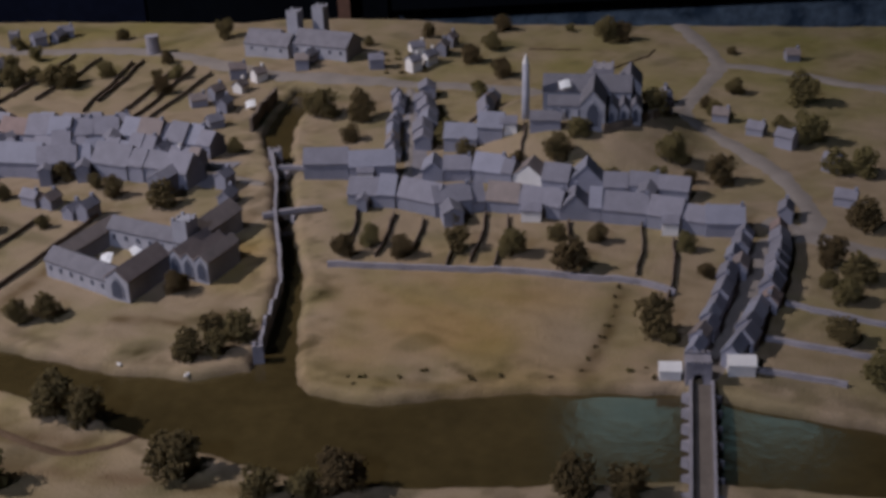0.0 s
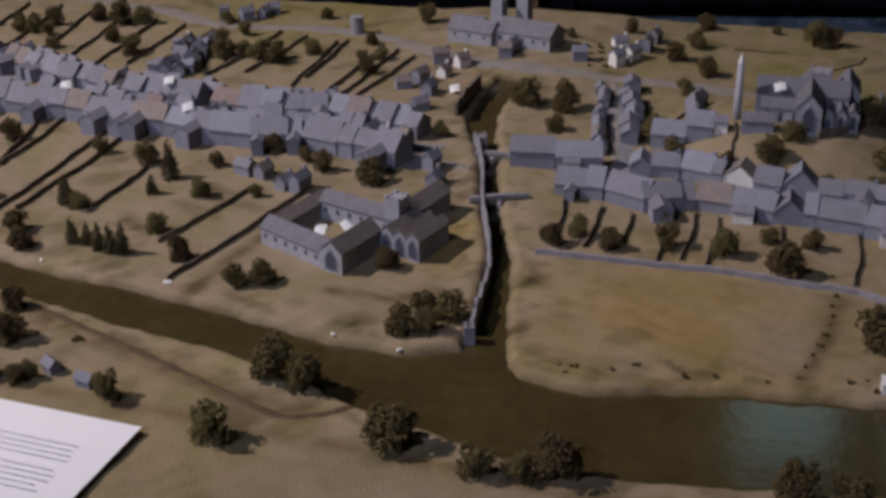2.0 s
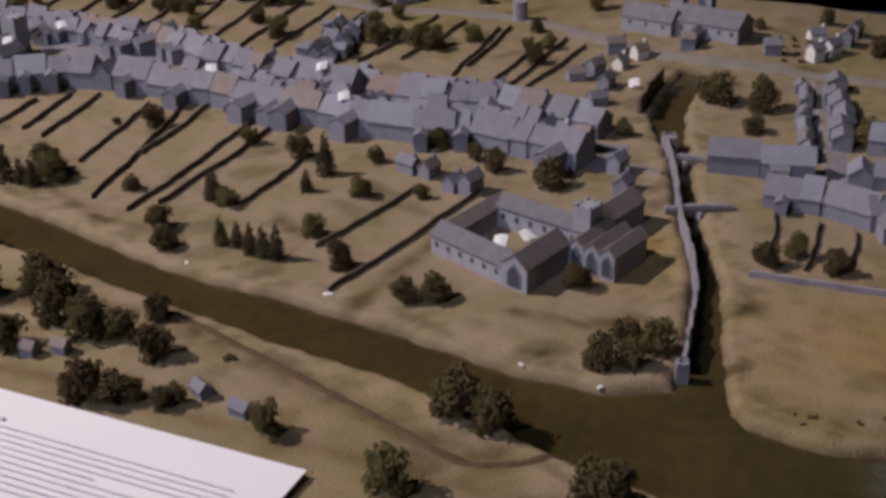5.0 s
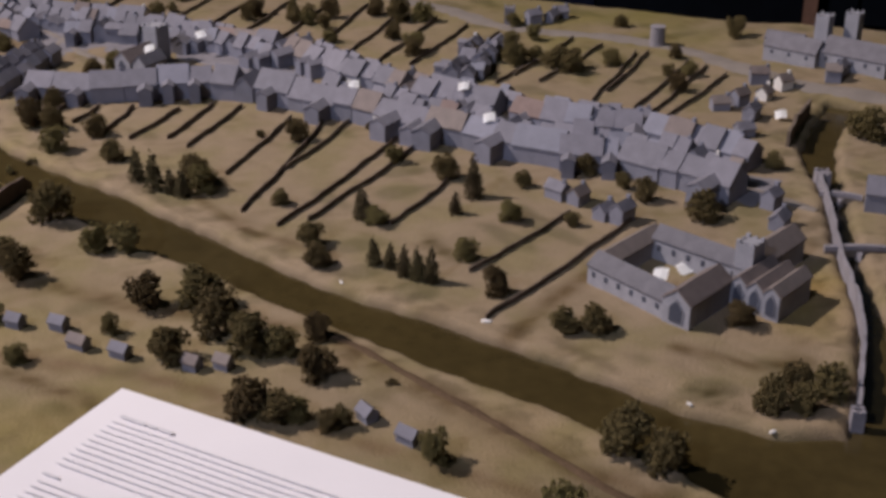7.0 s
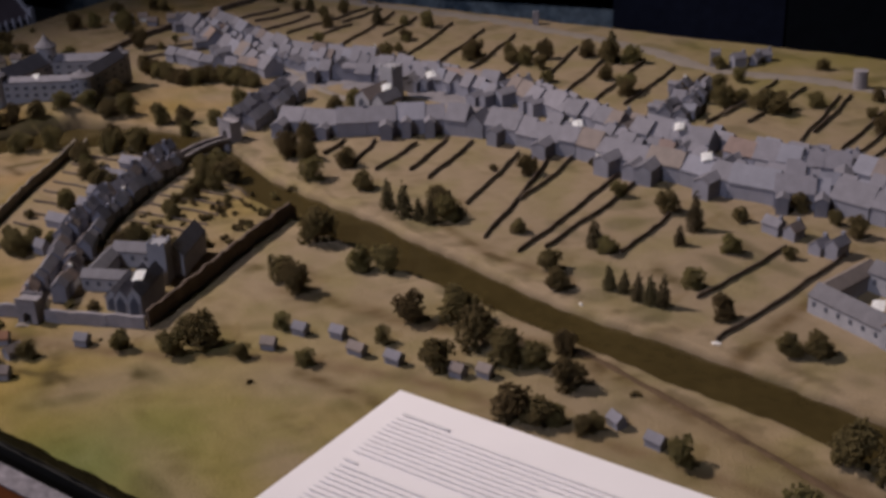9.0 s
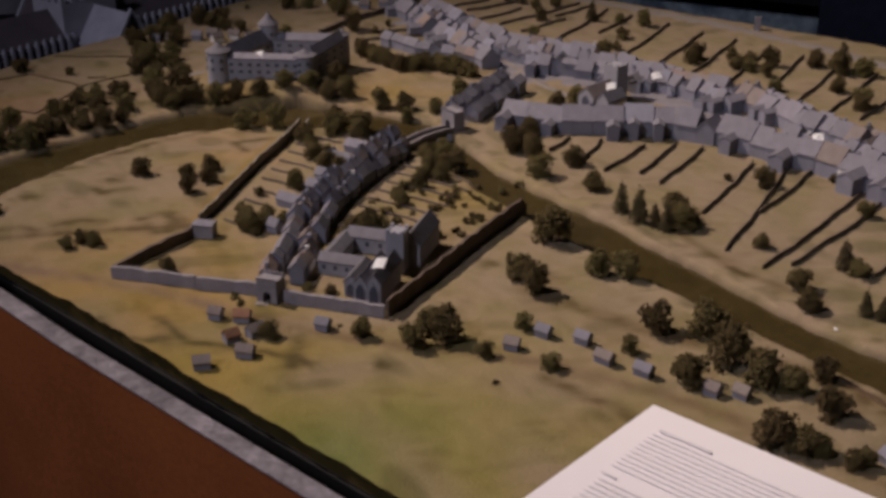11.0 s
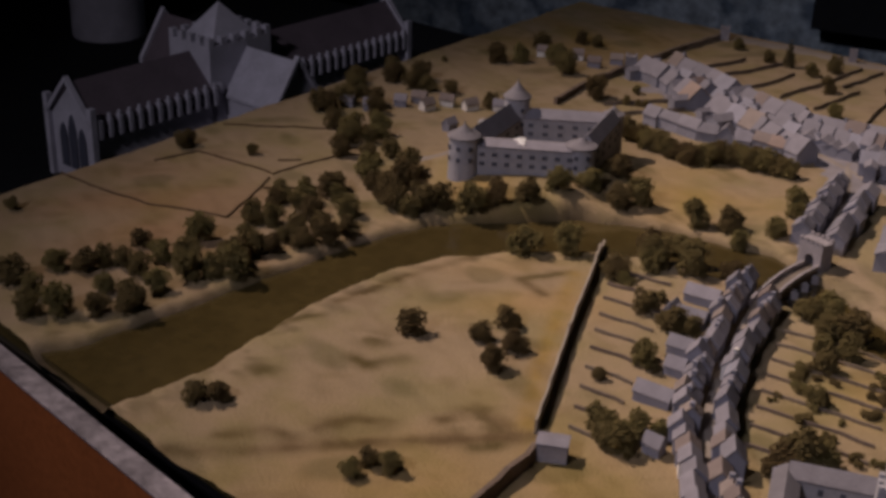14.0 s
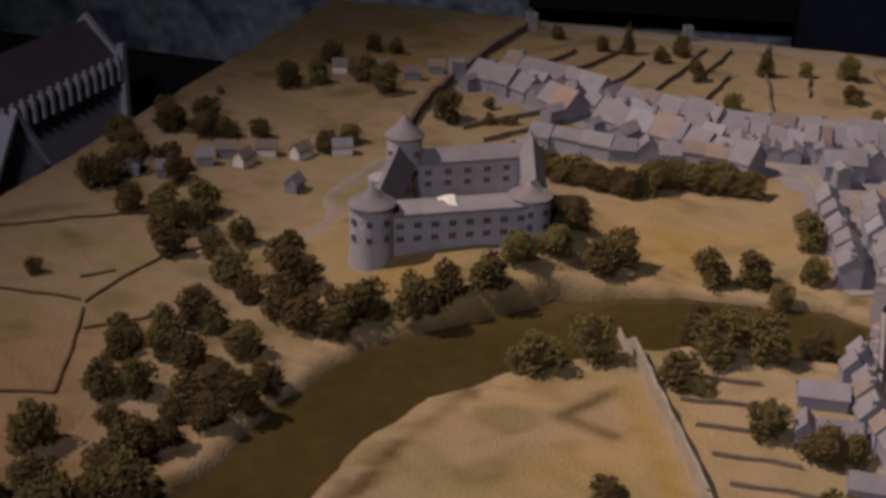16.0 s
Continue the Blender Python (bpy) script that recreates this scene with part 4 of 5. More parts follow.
def castle_tower(x, y, r, h, cone):
    body = part("round_tower", ringed([(r * 1.03, -0.006), (r, 0.004), (r * 0.97, h), (r * 1.02, h + 0.0004), (r * 1.02, h + 0.0016)], 28), STONE, castle)
    body.matrix_local = pose(x, y, 0)
    if cone:
        top = part("cone_roof", ringed([(r * 1.10, h + 0.0012), (r * 1.08, h + 0.0020), (r * 0.55, h + cone * 0.52), (0.0006, h + cone), (0.0004, h + cone + 0.0022)], 28), DARK_SLATE, castle, "grey slated cone")
        top.matrix_local = pose(x, y, 0)
    for level in (0.45, 0.78):
        for a in (-150, -105, -60):
            win = part("window", boxes((-0.0013, -0.0008, -0.0014, 0.0013, 0.0008, 0.0014)), WINDOW, body)
            win.matrix_local = pose(r * 0.985 * math.cos(radians(a)), r * 0.985 * math.sin(radians(a)), h * level, 0, 0, a + 90)
    return body


def castle_range(start, end, d, h, rise, count):
    """A range between two points, with paired windows on both sides."""
    s, e = Vector(start), Vector(end)
    w = (e - s).length
    m = pose((s.x + e.x) / 2, (s.y + e.y) / 2, 0, 0, 0, math.degrees(math.atan2(e.y - s.y, e.x - s.x)))
    body, top = part("range_wall", gabled(w, d, h, rise), STONE, castle), part("range_roof", roofing(w, d, h, rise), SLATE, castle)
    body.matrix_local, top.matrix_local = m, m
    for side in (-1, 1):
        for level in (0.40, 0.74):
            for k in range(count):
                c = -w / 2 + w * (k + 0.5) / count
                for s in (-1, 1):
                    x = c + s * 0.0010
                    part("window", boxes((x - 0.0008, side * d / 2 - 0.0004, h * level - 0.0014, x + 0.0008, side * d / 2 + 0.0004, h * level + 0.0014)), WINDOW, body)


castle_tower(-0.001, 0.005, 0.0113, 0.0258, 0.0100)
castle_tower(0.011, 0.046, 0.0068, 0.0225, 0)
castle_tower(0.030, 0.080, 0.0100, 0.0330, 0.0130)
castle_tower(0.083, 0.012, 0.0108, 0.0222, 0.0075)
castle_tower(0.104, 0.086, 0.0080, 0.0225, 0.0075)
castle_range((0.008, 0.010), (0.080, 0.012), 0.018, 0.0205, 0.0022, 8)
castle_range((0.005, 0.014), (0.027, 0.076), 0.016, 0.0190, 0.011, 4)
castle_range((0.036, 0.080), (0.104, 0.083), 0.016, 0.0195, 0.005, 6)
castle_range((0.087, 0.018), (0.103, 0.080), 0.012, 0.0215, 0.0075, 4)

# small fortifications
def mural_tower(x, y, w, h, label, turn=0):
    ob = thing("wall_tower", label, "tower", pose(x, y, min(0, ground_z(x, y)), 0, 0, turn), "wall towers")
    tower(ob, 0, 0, w, w, h, TOWNWALL)
    return ob


mural_tower(-0.109, 0.648, 0.0065, 0.013, "small grey square turret at the end of the river wall", 5)
mural_tower(-0.115, 0.955, 0.010, 0.014, "small grey tower on the brook wall", 10)
mural_tower(-0.984, 1.453, 0.009, 0.012, "small grey tower on the north wall", 15)
mural_tower(-0.854, 1.445, 0.0072, 0.011, "small grey turret on the north wall", 10)
mural_tower(-1.031, 1.303, 0.011, 0.013, "grey town gate tower", 20)
mural_tower(-0.62, 1.40, 0.007, 0.013, "small grey turret beside the north road", 10)
mural_tower(-0.397, 1.287, 0.0105, 0.016, "small grey turret beside the north road", 10)
watch = thing("watch_tower", "squat round grey tower beside the north road", "tower", pose(-0.252, 1.247, 0))
part("shaft", ringed([(0.0072, -0.003), (0.0066, 0.016), (0.0070, 0.0165), (0.0070, 0.018)], 18), TOWNWALL, watch)
house(-0.846, 0.677, 0.015, 0.010, 0.009, 0.001, 15, SLATE, TOWNWALL, "square grey bastion house on the suburb wall", "wall towers", 0)


def gatehouse(x, y, turn, w, h, label):
    ob = thing("gatehouse", label, "gatehouse", pose(x, y, 0, 0, 0, turn))
    part("left_pier", boxes((-w / 2, -0.006, -0.004, -w * 0.2, 0.006, h)), TOWNWALL, ob)
    part("right_pier", boxes((w * 0.2, -0.006, -0.004, w / 2, 0.006, h)), TOWNWALL, ob)
    bm = bmesh.new()
    n = 10
    arch = [(w * 0.2 * math.cos(math.pi * k / n), h * 0.34 + w * 0.2 * math.sin(math.pi * k / n)) for k in range(n + 1)]
    rows = [[bm.verts.new(p) for p in ((x, -0.006, z), (x, 0.006, z), (x, 0.006, h), (x, -0.006, h))] for x, z in arch]
    for r, t in zip(rows, rows[1:]):
        for i in range(4):
            bm.faces.new((r[i], r[(i + 1) % 4], t[(i + 1) % 4], t[i]))
    bm.faces.new(rows[0][::-1])
    bm.faces.new(rows[-1])
    bmesh.ops.recalc_face_normals(bm, faces=bm.faces)
    part("arch", bm, TOWNWALL, ob)
    for k in range(5):
        for s in (-1, 1):
            part("merlon", boxes((-w / 2 + w * k / 4.7, s * 0.0055 - 0.0009, h + 0.0001, -w / 2 + w * (k + 0.6) / 4.7, s * 0.0055 + 0.0009, h + 0.0018)), TOWNWALL, ob)
    # dark sheet set into the passage to paint the shade under the arch
    part("gate_shade", boxes((-w * 0.2, 0.004, -0.004, w * 0.2, 0.0055, h * 0.55)), WINDOW, ob, "dark sheet for the shade in the arch")
    return ob


gatehouse(-0.744, 0.611, 6, 0.0145, 0.017, "grey suburb gatehouse with dark arch")
gatehouse(-0.783, 0.962, -25, 0.018, 0.018, "grey bridge gatehouse with dark arch")
gatehouse(0.1395, 0.592, -8, 0.0145, 0.014, "small grey bridge gatehouse with dark arch")
house(0.125, 0.597, 0.012, 0.009, 0.006, 0.003, -8, PLASTER_WHITE, PLASTER_WHITE, "white painted cottage beside the bridge gate", "bridge cottages", 0)
house(0.166, 0.598, 0.015, 0.010, 0.007, 0.0035, -8, PLASTER_WHITE, PLASTER_WHITE, "white painted cottage beside the bridge gate", "bridge cottages", 0)


def bridge(a, b, width, piers, label, rise=0.004):
    """A bridge with a humped deck, parapets and piers with cutwaters."""
    a, b = Vector(a), Vector(b)
    way = b - a
    length = way.length
    ob = thing("bridge", label, "bridge", pose(a.x, a.y, 0, 0, 0, math.degrees(math.atan2(way.y, way.x))))
    for name, y0, y1, z0, z1 in (("deck", -width / 2, width / 2, -0.0035, 0.001), ("parapet", -width / 2, -width / 2 + 0.0016, 0.0012, 0.0042), ("parapet", width / 2 - 0.0016, width / 2, 0.0012, 0.0042)):
        bm = bmesh.new()
        rows = []
        for k in range(25):
            s = k / 24
            up = rise * math.sin(math.pi * s)
            rows.append([bm.verts.new((s * length, y, z + up)) for y, z in ((y0, z0), (y1, z0), (y1, z1), (y0, z1))])
        for r, t in zip(rows, rows[1:]):
            for i in range(4):
                bm.faces.new((r[i], r[(i + 1) % 4], t[(i + 1) % 4], t[i]))
        bm.faces.new(rows[0][::-1])
        bm.faces.new(rows[-1])
        bmesh.ops.recalc_face_normals(bm, faces=bm.faces)
        part(name, bm, DECK if name == "deck" else TOWNWALL, ob)
    for k in range(piers):
        s = (k + 0.7) / (piers + 0.4) * length
        bm = bmesh.new()
        ring = [(-0.0022, -width / 2), (0, -width / 2 - 0.004), (0.0022, -width / 2), (0.0022, width / 2), (0, width / 2 + 0.004), (-0.0022, width / 2)]
        lo, hi = [bm.verts.new((s + x, y, -0.012)) for x, y in ring], [bm.verts.new((s + x, y, 0.001)) for x, y in ring]
        bm.faces.new(lo[::-1])
        bm.faces.new(hi)
        for i in range(6):
            bm.faces.new((lo[i], lo[(i + 1) % 6], hi[(i + 1) % 6], hi[i]))
        part("pier", bm, TOWNWALL, ob)
    return ob


bridge((0.1405, 0.586), (0.115, 0.478), 0.0135, 7, "straight grey stone bridge over the river", 0.001)
bridge((-0.783, 0.957), (-0.800, 0.880), 0.012, 5, "humped grey stone bridge between gate and suburb", 0.004)
bridge((-0.118, 0.838), (-0.075, 0.846), 0.0036, 1, "narrow grey footbridge over the brook", 0.001)
bridge((-0.118, 0.925), (-0.090, 0.922), 0.0036, 1, "narrow grey footbridge over the brook", 0.001)

# cottages outside the walls
COTTAGES = [
    (-0.745, 0.579, 20), (-0.736, 0.554, 60), (-0.762, 0.574, 10), (-0.717, 0.542, 15), (-0.733, 0.519, 40), (-0.726, 0.566, 70), (-0.692, 0.592, 5), (-0.574, 0.622, 5),
    (-0.562, 0.644, -10), (-0.537, 0.647, -10), (-0.345, 0.598, -40), (-0.320, 0.583, -25), (-0.448, 0.624, -15), (-0.432, 0.628, -15),
    (-0.491, 0.628, -15), (-0.517, 0.631, -15),
]
for x, y, turn in COTTAGES:
    k = dice.random()
    house(x, y, dice.uniform(0.0085, 0.0115), 0.0070, 0.0046, 0.0032, turn, (RUST_ROOF if k < 0.5 else BROWN_ROOF) if x < -0.71 else SLATE if k < 0.65 else BROWN_ROOF if k < 0.9 else RED_ROOF, PLASTER, "small grey cottage in the fields", "field cottages", 0, "cottage")
PARK_COTTAGES = [
    (-1.154, 1.112, 12), (-1.131, 1.120, 10), (-1.109, 1.120, 60), (-1.085, 1.129, 18), (-1.101, 1.066, 75), (-1.163, 1.095, 20), (-1.201, 1.072, 10), (-1.180, 1.073, 25), (-1.140, 1.100, 70),
    (-1.118, 1.297, 10), (-1.101, 1.298, 60), (-1.086, 1.307, 20), (-1.063, 1.291, 10), (-1.048, 1.311, 15), (-1.094, 1.288, 30),
]
for x, y, turn in PARK_COTTAGES:
    house(x, y, dice.uniform(0.0095, 0.013), 0.0075, 0.0055, 0.004, turn, dice.choice((SLATE, BROWN_ROOF, BROWN_ROOF)), dice.choice((PLASTER, PLASTER_WHITE)), "small pale cottage beyond the castle", "park cottages", 0, "cottage")
LANE_COTTAGES = [
    (0.02, 1.165, 50), (0.035, 1.19, 70), (0.005, 1.15, 40), (0.01, 1.195, 20), (0.045, 1.215, 60), (0.255, 0.985, -25), (0.275, 0.95, -40), (0.290, 0.92, -45), (0.31, 0.87, -40),
    (0.30, 0.81, -30), (0.25, 0.79, 70), (-0.03, 1.155, 5), (-0.10, 1.162, 0), (0.36, 1.13, 0), (0.218, 1.030, 80), (-0.155, 1.12, 60), (-0.175, 1.10, 50), (-0.165, 1.07, 70), (-0.19, 1.085, 20),
    (-0.17, 1.03, 30), (-0.292, 0.885, -30), (-0.277, 0.880, 60), (-0.257, 0.860, 60), (-0.245, 0.856, 60), (-0.145, 0.868, 70), (-0.150, 0.90, 60), (-0.374, 1.290, 40), (-0.358, 1.303, 70), (-0.352, 1.318, 20), (0.206, 0.985, 10), (-0.16, 1.155, 10), (-0.14, 1.145, 40),
]
for x, y, turn in LANE_COTTAGES:
    house(x, y, dice.uniform(0.012, 0.016), 0.010, dice.uniform(0.006, 0.010), 0.0045, turn, dice.choice((SLATE, SLATE, BROWN_ROOF)), PLASTER_WHITE if x > -0.38 and y > 1.1 and dice.random() < 0.5 else PLASTER, "small grey lane cottage with gables", "lane cottages", 1, "cottage")


# ---- trees ----
GARDEN_TREES = [
    (-0.262, 0.706, 0.0094), (-0.307, 0.741, 0.0099), (-0.334, 0.781, 0.0095), (-0.434, 0.780, 0.0106), (-0.421, 0.754, 0.0103), (-0.401, 0.819, 0.0091), (-0.373, 0.902, 0.0117), (-0.317, 0.842, 0.0091), 
    (-0.318, 0.901, 0.0077), (-0.277, 0.845, 0.0069), (-0.416, 0.921, 0.0080), (-0.499, 0.949, 0.0104), (-0.473, 0.834, 0.0075), (-0.529, 0.949, 0.0042), (-0.543, 0.857, 0.0137), (-0.532, 0.843, 0.0116), 
    (-0.692, 0.931, 0.0110), (-0.714, 0.975, 0.0103), (-0.712, 0.934, 0.0133), (-0.452, 0.983, 0.0047), (-0.563, 0.743, 0.0108), (-0.545, 0.748, 0.0125), (-0.278, 0.932, 0.0098), (-0.846, 0.989, 0.0116), 
    (-0.835, 0.971, 0.0072), (-0.816, 0.994, 0.0090), 
]
ORCHARD_TREES = [
    (-0.245, 0.710, 0.0110), (-0.167, 0.734, 0.0097), (-0.150, 0.650, 0.0118), (-0.137, 0.674, 0.0108), (-0.122, 0.669, 0.0122), (-0.134, 0.652, 0.0090), (-0.218, 0.596, 0.0148), (-0.198, 0.587, 0.0122), (-0.250, 0.910, 0.0067), 
    (-0.233, 0.892, 0.0094), (-0.195, 0.871, 0.0129), (-0.059, 0.772, 0.0096), (-0.041, 0.786, 0.0088), (-0.020, 0.767, 0.0096), (0.019, 0.815, 0.0080), (0.018, 0.772, 0.0106), (0.054, 0.759, 0.0114), 
    (0.087, 0.779, 0.0078), (0.114, 0.772, 0.0088), (0.090, 0.733, 0.0149), (0.127, 0.644, 0.0137), (0.036, 0.918, 0.0111), (0.044, 0.913, 0.0066), (0.073, 0.898, 0.0065), (0.103, 0.893, 0.0120), 
    (-0.144, 0.534, 0.0167), (0.054, 0.496, 0.0128), (0.081, 0.493, 0.0114), (-0.099, 0.511, 0.0111), (-0.078, 0.509, 0.0096), (-0.059, 0.513, 0.0152), (-0.239, 0.534, 0.0131), 
]
SUBURB_TREES = [
    (-0.620, 0.884, 0.0103), (-0.654, 0.927, 0.0108), (-0.670, 0.891, 0.0127), (-0.613, 0.779, 0.0170), (-0.830, 0.613, 0.0069), (-0.828, 0.699, 0.0075), (-0.816, 0.712, 0.0090), (-0.806, 0.720, 0.0061), 
    (-0.853, 0.758, 0.0048), (-0.840, 0.791, 0.0074), (-0.856, 0.845, 0.0103), (-0.848, 0.909, 0.0125), (-0.825, 0.919, 0.0091), (-0.761, 0.894, 0.0130), (-0.742, 0.880, 0.0128), (-0.753, 0.846, 0.0073), 
    (-0.610, 0.713, 0.0104), (-0.630, 0.598, 0.0112), (-0.630, 0.621, 0.0114), (-0.615, 0.614, 0.0132), (-0.665, 0.593, 0.0086), (-0.716, 0.567, 0.0078), (-0.715, 0.636, 0.0067), (-0.730, 0.633, 0.0042), 
    (-0.744, 0.717, 0.0115), (-0.737, 0.727, 0.0125), (-0.727, 0.731, 0.0105), (-0.743, 0.791, 0.0085), (-0.747, 0.828, 0.0085), (-0.753, 0.861, 0.0105), (-0.738, 0.849, 0.0090), (-0.769, 0.885, 0.0105), (-0.755, 0.888, 0.0110), (-0.696, 0.752, 0.0060), (-0.828, 0.705, 0.0100), (-0.818, 0.698, 0.0090), (-0.836, 0.713, 0.0080), (-0.836, 0.782, 0.0085), (-0.836, 0.830, 0.0105), (-0.825, 0.831, 0.0080), 
    (-0.859, 0.928, 0.0125), (-0.853, 0.862, 0.0045), (-0.835, 0.830, 0.0085), 
]
BANK_TREES = [
    (-0.501, 0.682, 0.0128), (-0.470, 0.690, 0.0157), (-0.449, 0.661, 0.0152), (-0.465, 0.631, 0.0130), (-0.425, 0.646, 0.0130), (-0.407, 0.649, 0.0110), (-0.394, 0.670, 0.0094), (-0.382, 0.631, 0.0126), 
    (-0.404, 0.588, 0.0138), (-0.389, 0.587, 0.0120), (-0.379, 0.591, 0.0086), (-0.355, 0.590, 0.0064), (-0.304, 0.570, 0.0092), (-0.508, 0.650, 0.0067), (-0.544, 0.611, 0.0076), (-0.361, 0.586, 0.0070), 
    (-0.592, 0.698, 0.0124), (-0.586, 0.606, 0.0074), (-0.578, 0.648, 0.0078), (-0.505, 0.647, 0.0019), 
]
NORTH_TREES = [
    (-0.291, 1.299, 0.0084), (-0.371, 1.161, 0.0120), (-0.334, 1.156, 0.0143), (-0.319, 1.150, 0.0118), (-0.287, 1.179, 0.0097), (-0.236, 1.158, 0.0076), (-0.226, 1.120, 0.0092), (-0.183, 1.280, 0.0115), 
    (-0.495, 1.213, 0.0102), (-0.466, 1.180, 0.0124), (-0.572, 1.267, 0.0107), (-0.531, 1.285, 0.0108), (-0.506, 1.275, 0.0133), (-0.483, 1.280, 0.0133), (-0.812, 1.038, 0.0119), (-0.853, 1.332, 0.0087), 
    (-0.833, 1.263, 0.0082), (-0.722, 1.058, 0.0100), (-0.706, 1.072, 0.0110), (-0.716, 1.088, 0.0085), (-0.652, 1.050, 0.0105), (-0.769, 1.362, 0.0068), (-0.738, 1.358, 0.0102), (-0.742, 1.298, 0.0054), (-0.846, 1.119, 0.0087), 
]
CHURCH_TREES = [
    (-0.148, 0.968, 0.0081), (0.133, 0.633, 0.0068), (0.124, 0.916, 0.0105), (0.142, 0.863, 0.0075), (0.024, 0.968, 0.0127), (-0.079, 1.045, 0.0173), (-0.045, 1.031, 0.0147), (-0.055, 0.982, 0.0094), 
    (0.061, 1.169, 0.0115), (0.084, 1.203, 0.0115), (0.024, 1.240, 0.0081), (0.101, 1.267, 0.0115), (0.061, 1.076, 0.0102), (0.086, 1.123, 0.0115), (-0.036, 1.218, 0.0057), 
]
CONIFERS = [
    (-0.412, 0.824, 0.0064), (-0.348, 0.875, 0.0066), (-0.354, 0.844, 0.0044), (-0.387, 0.761, 0.0044), (-0.376, 0.760, 0.0044), (-0.365, 0.751, 0.0050), (-0.356, 0.747, 0.0047), (-0.347, 0.746, 0.0050), 
    (-0.585, 0.852, 0.0060), (-0.567, 0.841, 0.0063), (-0.554, 0.838, 0.0050), (-0.543, 0.833, 0.0054), (-0.904, 1.393, 0.0057), (-0.800, 1.356, 0.0067), 
]
EAST_TREES = [
    (0.171, 0.751, 0.0077), (0.175, 0.714, 0.0075), (0.175, 0.859, 0.0086), (0.192, 0.892, 0.0150), (0.199, 0.860, 0.0065), (0.221, 0.857, 0.0130), (0.193, 0.964, 0.0130), (0.169, 1.252, 0.0058), 
    (0.199, 1.212, 0.0160), (0.214, 1.212, 0.0125), (0.310, 1.156, 0.0056), (0.283, 1.048, 0.0103), (0.333, 1.013, 0.0165), (0.294, 0.942, 0.0107), (0.310, 0.926, 0.0164), (0.312, 0.866, 0.0134), (0.329, 0.858, 0.0134), 
    (0.251, 1.017, 0.0075), (0.253, 0.996, 0.0098), (0.299, 0.770, 0.0143), (0.258, 0.718, 0.0115), (0.268, 0.695, 0.0132), (0.247, 0.690, 0.0075), (0.252, 0.669, 0.0110), (0.233, 0.624, 0.0121), 
    (0.240, 0.578, 0.0133), 
]
WOOD_TREES_A = [
    (-1.018, 0.638, 0.0088), (-1.027, 0.631, 0.0080), (-0.966, 0.752, 0.0100), (-0.951, 0.884, 0.0125), (-1.134, 0.864, 0.0090), (-1.113, 0.911, 0.0082), (-1.101, 0.893, 0.0079), (-1.116, 0.867, 0.0090), 
    (-1.102, 0.860, 0.0101), (-1.082, 0.874, 0.0102), (-1.066, 0.849, 0.0086), (-1.085, 0.843, 0.0085), (-1.098, 0.818, 0.0059), (-1.081, 0.816, 0.0094), (-1.131, 0.832, 0.0098), (-1.118, 0.836, 0.0098), 
    (-1.094, 0.799, 0.0092), (-1.118, 0.807, 0.0082), (-1.144, 0.790, 0.0117), (-1.106, 0.775, 0.0123), (-1.130, 0.759, 0.0111), (-1.093, 0.926, 0.0083), (-1.073, 0.914, 0.0125), (-1.060, 0.901, 0.0120), 
    (-1.046, 0.898, 0.0091), (-1.034, 0.920, 0.0122), (-1.074, 0.943, 0.0125), (-1.010, 0.921, 0.0122), (-0.998, 0.934, 0.0107), (-0.979, 0.946, 0.0108), (-0.966, 0.968, 0.0111), (-0.949, 0.984, 0.0113), 
]
WOOD_TREES_B = [
    (-1.258, 0.921, 0.0085), (-1.257, 0.928, 0.0070), (-1.283, 0.766, 0.0060), (-1.145, 0.969, 0.0097), (-1.122, 0.971, 0.0089), (-1.204, 0.936, 0.0059), (-0.959, 0.883, 0.0075), 
]
CASTLE_TREES_A = [
    (-0.926, 0.763, 0.0082), (-0.920, 0.786, 0.0092), (-0.905, 0.762, 0.0090), (-0.907, 0.737, 0.0086), (-0.923, 0.614, 0.0066), (-0.920, 0.627, 0.0060), (-0.909, 0.628, 0.0070), (-0.928, 0.896, 0.0116), (-0.890, 0.882, 0.0113), (-0.876, 0.873, 0.0067), 
    (-0.873, 0.908, 0.0125), (-0.940, 1.020, 0.0118), (-0.925, 0.981, 0.0113), (-0.913, 0.994, 0.0114), (-0.869, 0.985, 0.0114), (-1.112, 0.989, 0.0090), (-1.141, 1.005, 0.0078), (-1.208, 1.053, 0.0103), 
    (-1.171, 1.066, 0.0101), (-1.184, 1.021, 0.0097), (-1.165, 1.021, 0.0096), (-1.151, 1.017, 0.0063), (-1.211, 1.105, 0.0122), (-1.177, 1.141, 0.0112), (-1.201, 1.148, 0.0094), (-1.142, 1.148, 0.0083), 
    (-1.163, 1.145, 0.0092), (-1.096, 1.132, 0.0089), (-1.084, 1.150, 0.0091), (-1.028, 1.204, 0.0125), (-1.002, 1.237, 0.0049), (-0.999, 1.202, 0.0047), (-0.986, 1.206, 0.0067), (-1.147, 1.254, 0.0109), 
]
